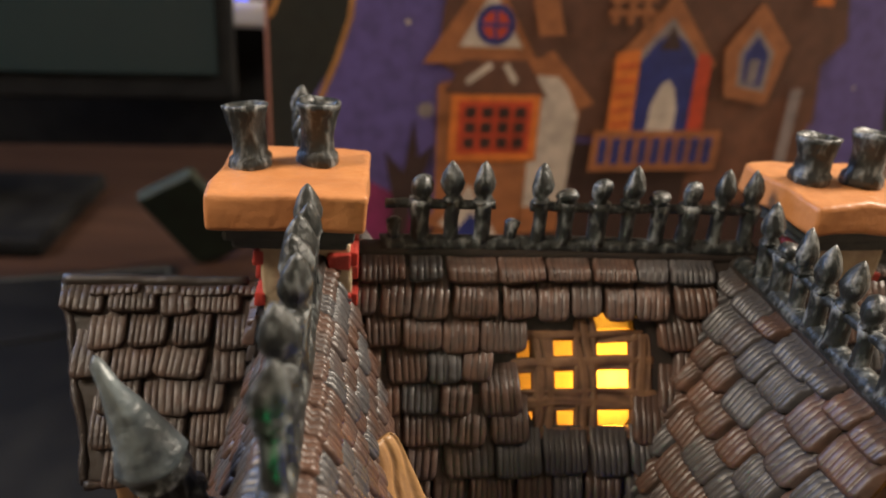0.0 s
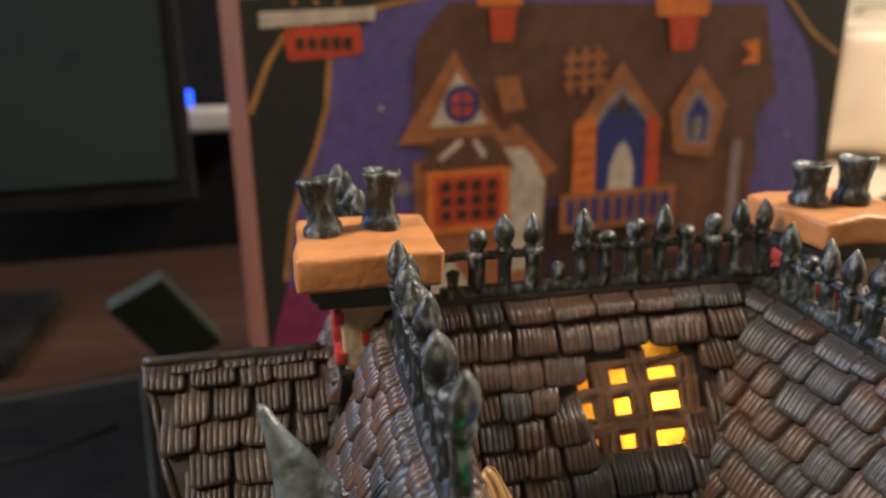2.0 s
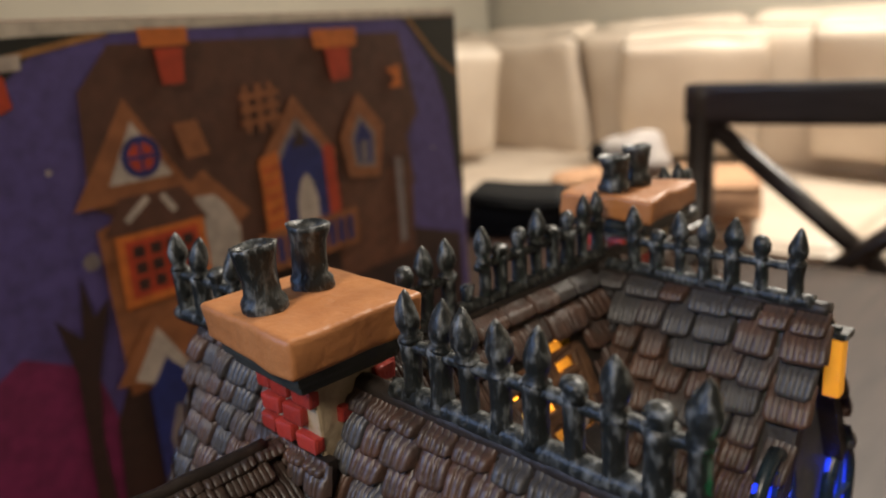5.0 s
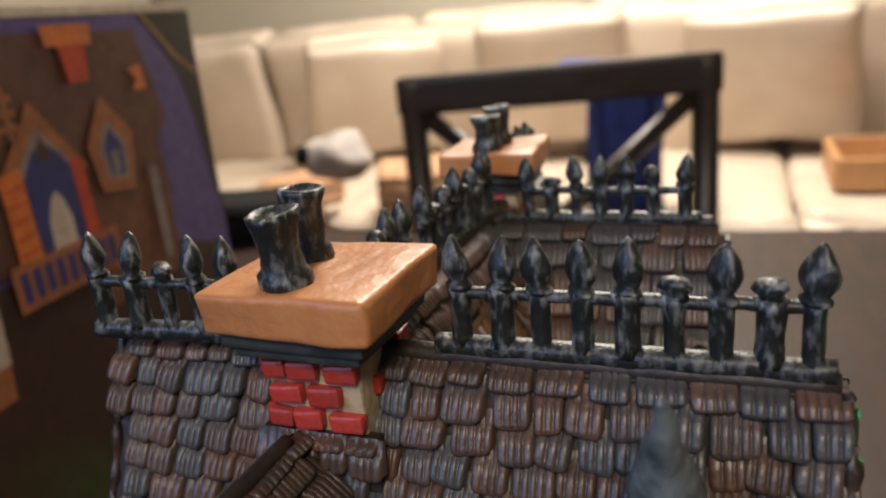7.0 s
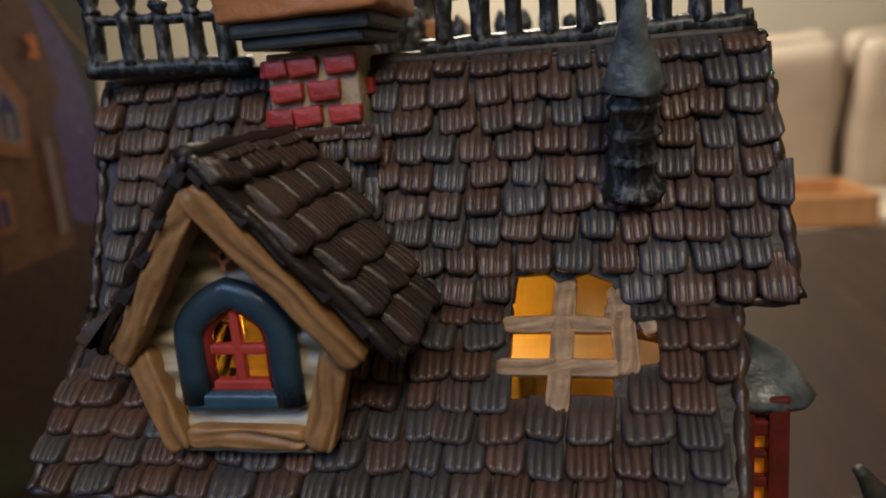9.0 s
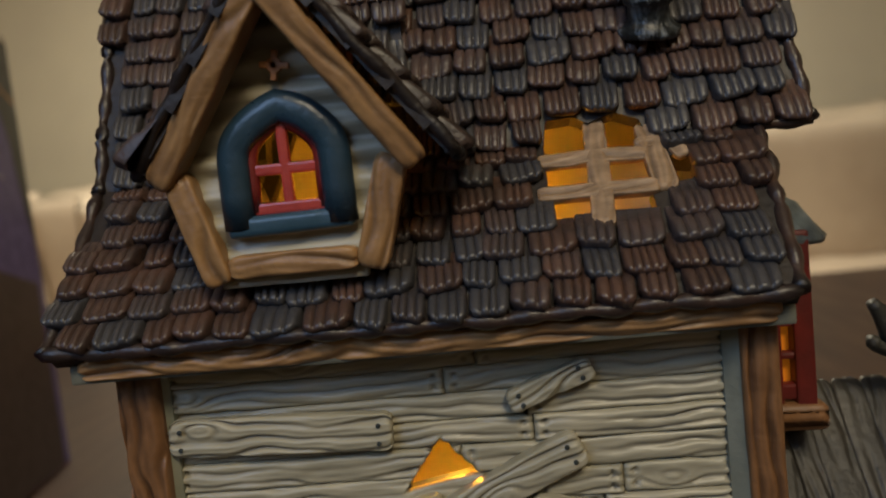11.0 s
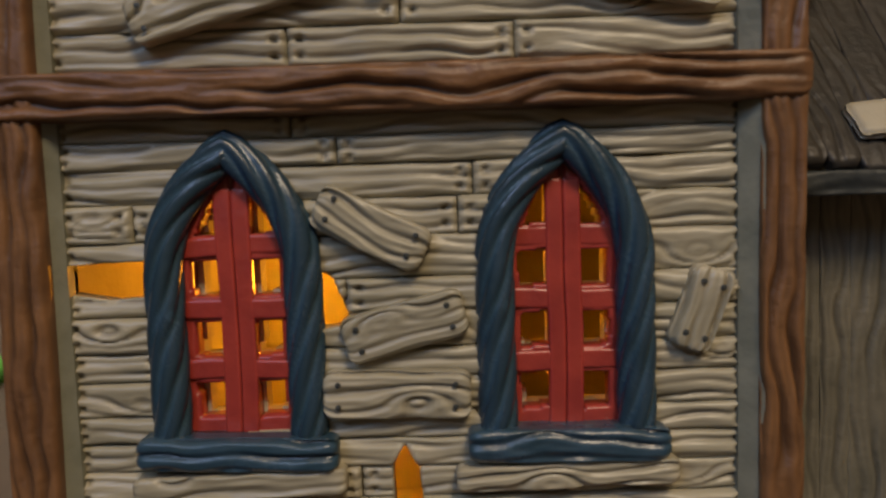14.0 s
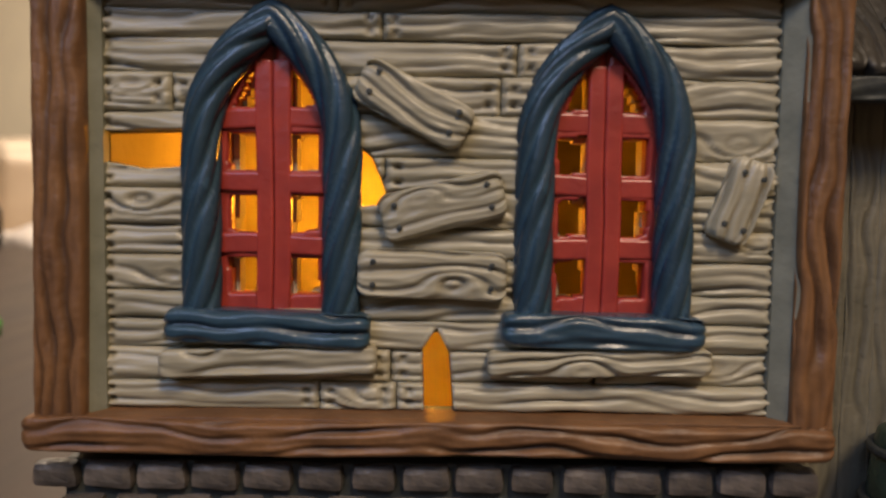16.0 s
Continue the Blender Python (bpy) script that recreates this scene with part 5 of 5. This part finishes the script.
sofa = thing("sectional_sofa", (245, 30, -75), "large cream leather sectional sofa with loose cushions", "sofa")
cushion("base", (235, 20, -58), (95, 330, 32), sofa, puff=0)
cushion("base", (190, 215, -58), (190, 90, 32), sofa, puff=0)
for i, y in enumerate((-110, -45, 20, 85, 150)):
    cushion("seat_cushion", (222, y, -36), (88, 64, 18), sofa, puff=0.1)
    cushion("back_cushion", (272, y, -2), (26, 62, 54), sofa, -14, 0, 0.5)
cushion("back_frame", (288, 20, -18), (20, 330, 66), sofa, puff=0)
for i, x in enumerate((112, 175, 238)):
    cushion("seat_cushion", (x, 205, -36), (62, 84, 18), sofa, puff=0.1)
    cushion("back_cushion", (x, 246, -2), (26, 60, 54), sofa, -12, 90, 0.5)
cushion("back_cushion", (270, 213, -2), (26, 62, 54), sofa, -14, 0, 0.5)
cushion("arm", (86, 215, -36), (22, 90, 52), sofa, puff=0.1)
for i, (c, turn, roll) in enumerate((((248, 128, 0), 30, -22), ((252, 62, 2), 8, -20), ((250, -8, 0), -10, -24), ((205, 214, 0), 62, -20))):
    pil = thing("throw_pillow", c, "plump cream throw pillow leaning on the sofa back", "pillow", "sofa pillows")
    cushion("pillow_body", c, (16, 48, 44), pil, roll, turn, 1.2)
# plain soft shapes stand in for an unclear plush form on the sofa
ball = thing("plush_form", (166, 100, -26), "round white plush shape with a dark patch", "cushion")
bm = bmesh.new()
bmesh.ops.create_icosphere(bm, subdivisions=4, radius=1)
for v in bm.verts:
    v.co = wob(Vector((v.co.x * 8, v.co.y * 9.5, v.co.z * 6.5)), 2.2, 0.13) + Vector((166, 100, -8))
part("plush_body", bm, mat("white_plush", (0.42, 0.38, 0.35), (0.3, 0.27, 0.26), 0.9, 25, bump=0.6, bump_scale=200), ball, smooth=True)
bm = bmesh.new()
lathe(bm, (158.2, 106, -6), (-0.8, 0.25, 0.3), [(2.6, 0), (2.5, 0.8), (1.2, 1.4)], 14, 0.4)
part("dark_patch", bm, M_DARKPLASTIC, ball, smooth=True)
throw = thing("tan_folds", (176, 92, -27), "rumpled tan soft shapes on the sofa seat", "blanket")
cushion("fold", (180, 84, -18), (24, 22, 11), throw, 0, 25, 0.8, mat("tan_fleece", (0.5, 0.29, 0.16), (0.42, 0.24, 0.14), 0.9, 20, bump=0.6, bump_scale=150))
cushion("fold", (174, 118, -19), (22, 14, 10), throw, 0, -20, 0.8, bpy.data.materials["tan_fleece"])

chair = thing("dining_chair", (96, 24, -75), "black wooden dining chair with a cross-braced back", "chair")
CT = math.atan2(93.6 - 84.4, 41.4 - 4.2)
CR = Matrix.Rotation(CT, 3, "Z")
CC = Vector((89, 22.8, 0))


def chair_at(a, d, z):
    return CC + CR @ Vector((d, a, z))


part("top_rail", block(chair_at(0, 0, 15.5), (3, 41, 5), CR, 0.8, 3), M_BLACKWOOD, chair)
part("low_rail", block(chair_at(0, 0, -19), (2.4, 36, 4), CR, 0.5), M_BLACKWOOD, chair)
for a in (-18.6, 18.6):
    bm = bmesh.new()
    sweep(bm, [chair_at(a, 4, -75), chair_at(a, 0.5, -45), chair_at(a, 0, -20), chair_at(a, 0, 17.6)], [1.9, 2.0, 2.0, 1.7], 10)
    part("back_post", bm, M_BLACKWOOD, chair, smooth=True)
    bm = bmesh.new()
    sweep(bm, [chair_at(a, 40, -75), chair_at(a, 39, -33)], [1.7, 2.1], 10)
    part("front_leg", bm, M_BLACKWOOD, chair, smooth=True)
    d = (chair_at(-a * 0.9, 0, -17) - chair_at(a * 0.9, 0, 13)).normalized()
    bm = bmesh.new()
    sweep(bm, [chair_at(a * 0.95, 0, 13.2), chair_at(0, 0.6 * math.copysign(1, a), -2), chair_at(-a * 0.95, 0, -17.5)], 1.25, 8)
    part("cross_brace", bm, M_BLACKWOOD, chair, smooth=True)
part("seat", block(chair_at(0, 20, -32), (43, 42, 4), CR, 1.2, 3), M_BLACKWOOD, chair)

bag = thing("blue_bag", (150, 30, -48), "blue cloth bag standing on the sofa edge", "bag")
cushion("bag_body", (172, 26, -12), (20, 17, 44), bag, -6, 6, 0.8, M_BLUECLOTH)
cushion("bag_flap", (178, 28, 8.5), (20, 30, 4), bag, -4, 6, 0.4, M_BLUECLOTH)
tray = thing("wooden_tray", (215, -45, -27), "light wooden tray on the sofa seat", "tray")
WOODT = mat("tan_tray_wood", (0.5, 0.27, 0.12), (0.42, 0.22, 0.1), 0.5, 12, (1, 6, 1), 0.1, 60)
part("tray_base", block((215, -45, -25.5), (30, 46, 2), None, 0.4), WOODT, tray)
for c, sz in (((200, -45, -22), (2, 46, 8)), ((230, -45, -22), (2, 46, 8)), ((215, -68, -22), (30, 2, 8)), ((215, -22, -22), (30, 2, 8))):
    part("tray_side", block(c, sz, None, 0.4), WOODT, tray)
pouch = thing("black_pouch", (74, 62, 0), "crumpled black pouch lying on the table", "pouch")
cushion("pouch_body", (72, 60, 2.6), (9, 13, 6), pouch, 0, 30, 0.6, M_DARKPLASTIC)

# dark corner with the monitor
# dark sheet added to darken the table top; no such pad is known
pad = thing("dark_table_sheet", (-22, 24, 0), "flat dark sheet added on the table beside the house", "desk pad")
part("sheet_body", block((-25, 23, 0.2), (38, 40, 0.4), Matrix.Rotation(radians(12), 3, "Z"), 0.15), M_DARKPLASTIC, pad)
bm = bmesh.new()
PR = Matrix.Rotation(radians(12), 3, "Z")
sweep(bm, [Vector((-25, 23, 0.4)) + PR @ Vector((a * 18.4, b * 19.4, 0)) for a, b in ((-1, -1), (1, -1), (1, 1), (-1, 1))], 0.16, 6, closed=True)
part("raised_edge", bm, M_SLATE, pad, "grey raised border")
monitor = thing("computer_monitor", (-30, 55, 0), "large dark computer monitor standing switched off", "monitor")
MR = Matrix.Rotation(radians(6), 3, "Z") @ Matrix.Rotation(radians(-4), 3, "X")
part("back_shell", block((-33, 54.5, 27), (52, 2.4, 32), MR, 0.5, 3), M_DARKPLASTIC, monitor)
part("screen", block((-33, 53.2, 27.6), (49.6, 0.3, 28.8), MR, 0.05), M_SCREEN, monitor)
part("stand", block((-33, 57, 8), (6, 3, 16), None, 0.5), M_DARKPLASTIC, monitor)
part("foot", block((-33, 56, 0.8), (24, 16, 1.6), None, 0.5), M_DARKPLASTIC, monitor)
cabinet = thing("black_cabinet", (-35, 110, -75), "black media cabinet in the dark corner", "cabinet")
part("body", block((-60, 110, -5), (150, 40, 140), None, 0.8), M_DARKPLASTIC, cabinet)
part("shelf_edge", block((-15, 86, 14), (26, 5, 2.6), Matrix.Rotation(radians(3), 3, "Z"), 0.6), M_GREY, cabinet, "pale grey shelf edge")
part("power_light", block((-10.6, 83.2, 15.6 + 1.2), (1.5, 0.6, 1.8), None, 0.2), glow("blue_power_light", (0.02, 0.08, 1.0), 2.5), cabinet, "tiny blue power light")
phone = thing("green_phone_case", (-9, 47, 0), "dark green phone case propped on the table", "phone case")
part("case_shell", block((-9, 47, 4.0), (4.6, 1.2, 8), Matrix.Rotation(radians(-28), 3, "Y") @ Matrix.Rotation(radians(20), 3, "X"), 0.4, 3), mat("dark_green_rubber", (0.014, 0.026, 0.016), (0.01, 0.018, 0.012), 0.6, 60), phone)
part("camera_cutout", block((-9.9, 46.0, 6.6), (1.6, 0.4, 1.8), Matrix.Rotation(radians(-28), 3, "Y") @ Matrix.Rotation(radians(20), 3, "X"), 0.15), M_DARKPLASTIC, phone, "black camera opening")
cable = thing("black_cable", (-20, 40, 0), "thin black cable lying on the table", "cable")
bm = bmesh.new()
sweep(bm, [(-40 + 2.2 * i, 38 + 3 * math.sin(i * 0.5), 0.35) for i in range(14)], 0.32, 8)
part("cord", bm, M_DARKPLASTIC, cable, smooth=True)

# small ornaments beside the house
hill = thing("green_moss_mound", (20.5, 27, 0), "bright green moss mound beside the house", "ornament")
bm = bmesh.new()
lathe(bm, (20.5, 27.0, 0), (0, 0, 1), [(3.4, 0), (3.4, 0.4), (3.1, 0.9), (2.5, 1.5), (1.8, 1.9), (1.0, 2.2), (0.2, 2.3)], 40, 0.4)
for v in bm.verts:
    v.co = wob(v.co, 0.45, 1.1, 2.0)
part("moss", bm, mat("bright_green_moss", (0.05, 0.36, 0.012), (0.03, 0.2, 0.01), 0.85, 120, bump=1.0, bump_scale=260), hill, smooth=True)
PUMP = mat("pumpkin_paint", (0.55, 0.13, 0.02), (0.42, 0.09, 0.015), 0.4, 80)
for k, (x, y, r) in enumerate(((14.6, 25.6, 1.9), (11.4, 26.4, 1.5))):
    pk = thing("toy_pumpkin", (x, y, 0), "small orange ceramic pumpkin", "pumpkin", "pumpkins by the box")
    bm = bmesh.new()
    lathe(bm, (x, y, 0), (0, 0, 1), [(r * 0.5, 0), (r * 0.9, r * 0.3), (r, r * 0.75), (r * 0.85, r * 1.2), (r * 0.4, r * 1.45), (r * 0.1, r * 1.4)], 32)
    for v in bm.verts:
        q = math.atan2(v.co.y - y, v.co.x - x)
        f = 1 - 0.1 * abs(math.cos(q * 4))
        v.co.x, v.co.y = x + (v.co.x - x) * f, y + (v.co.y - y) * f
    part("pumpkin_body", bm, PUMP, pk, smooth=True)
    bm = bmesh.new()
    sweep(bm, [(x, y, r * 1.35), (x + 0.1, y, r * 1.6), (x + 0.35, y, r * 1.8)], [0.3, 0.22, 0.2], 7)
    part("stem", bm, M_BARK, pk, smooth=True)

# front of the far wing
bm = bmesh.new()
vs = [bm.verts.new((px, 1.3, pz)) for px, pz in ((7.8, 0), (14.2, 0), (14.2, 13.4), (12.7, 16.4), (11.02, 19.6), (9.3, 16.4), (7.8, 13.4))]
vb2 = [bm.verts.new(v.co + Vector((0, 0.3, 0))) for v in vs]
bm.faces.new(vs)
bm.faces.new(vb2[::-1])
for i in range(7):
    bm.faces.new((vs[i], vs[(i + 1) % 7], vb2[(i + 1) % 7], vb2[i])[::-1])
part("gable_wall", bm, M_PANELBACK, house)
lamp = part("gable_lantern", block((11.25, 0.75, 19.5), (0.5, 0.5, 0.16), None, 0.05), M_IRON, house, "small amber lantern on the gable")
part("lantern_glass", block((11.25, 0.75, 18.75), (0.34, 0.34, 1.3), None, 0.06), glow("amber_glass", (1.0, 0.4, 0.03), 0.45), lamp)
part("lantern_bracket", block((11.15, 1.0, 19.62), (0.14, 0.7, 0.12), None, 0.03), M_IRON, lamp)
# blue-lit window on the far wing's front
bm = bmesh.new()
sweep(bm, [(9.3 + a, 1.1, z) for a, z in arch(0.85, 14.6, 16.3, 17.5, 8)], 0.16, 8, up=(0, 1, 0))
bw = part("porch_window", bm, M_BLUE, house, "small window glowing blue", smooth=True)
part("pane", block((9.3, 1.15, 15.85), (1.6, 0.08, 2.6), None, 0), glow("blue_lit_pane", (0.02, 0.05, 1.0), 1.6), bw)
for c, sz in (((9.3, 1.05, 15.9), (0.1, 0.12, 2.5)), ((9.3, 1.05, 15.6), (1.5, 0.12, 0.1)), ((9.3, 1.05, 16.4), (1.5, 0.12, 0.1))):
    part("glazing_bar", block(c, sz, None, 0.02), M_BLUE, bw)

bm = bmesh.new()
sweep(bm, [(13.3 + a, 1.1, z) for a, z in arch(0.75, 12.2, 14.6, 16.0, 8)], 0.16, 8, up=(0, 1, 0))
bw = part("porch_window", bm, M_BLUE, house, "small window glowing blue", smooth=True)
part("pane", block((13.3, 1.15, 14.0), (1.4, 0.08, 3.4), None, 0), bpy.data.materials["blue_lit_pane"], bw)
for c, sz in (((13.3, 1.05, 14.0), (0.1, 0.12, 3.4)), ((13.3, 1.05, 13.4), (1.3, 0.12, 0.1)), ((13.3, 1.05, 14.5), (1.3, 0.12, 0.1))):
    part("glazing_bar", block(c, sz, None, 0.02), M_BLUE, bw)
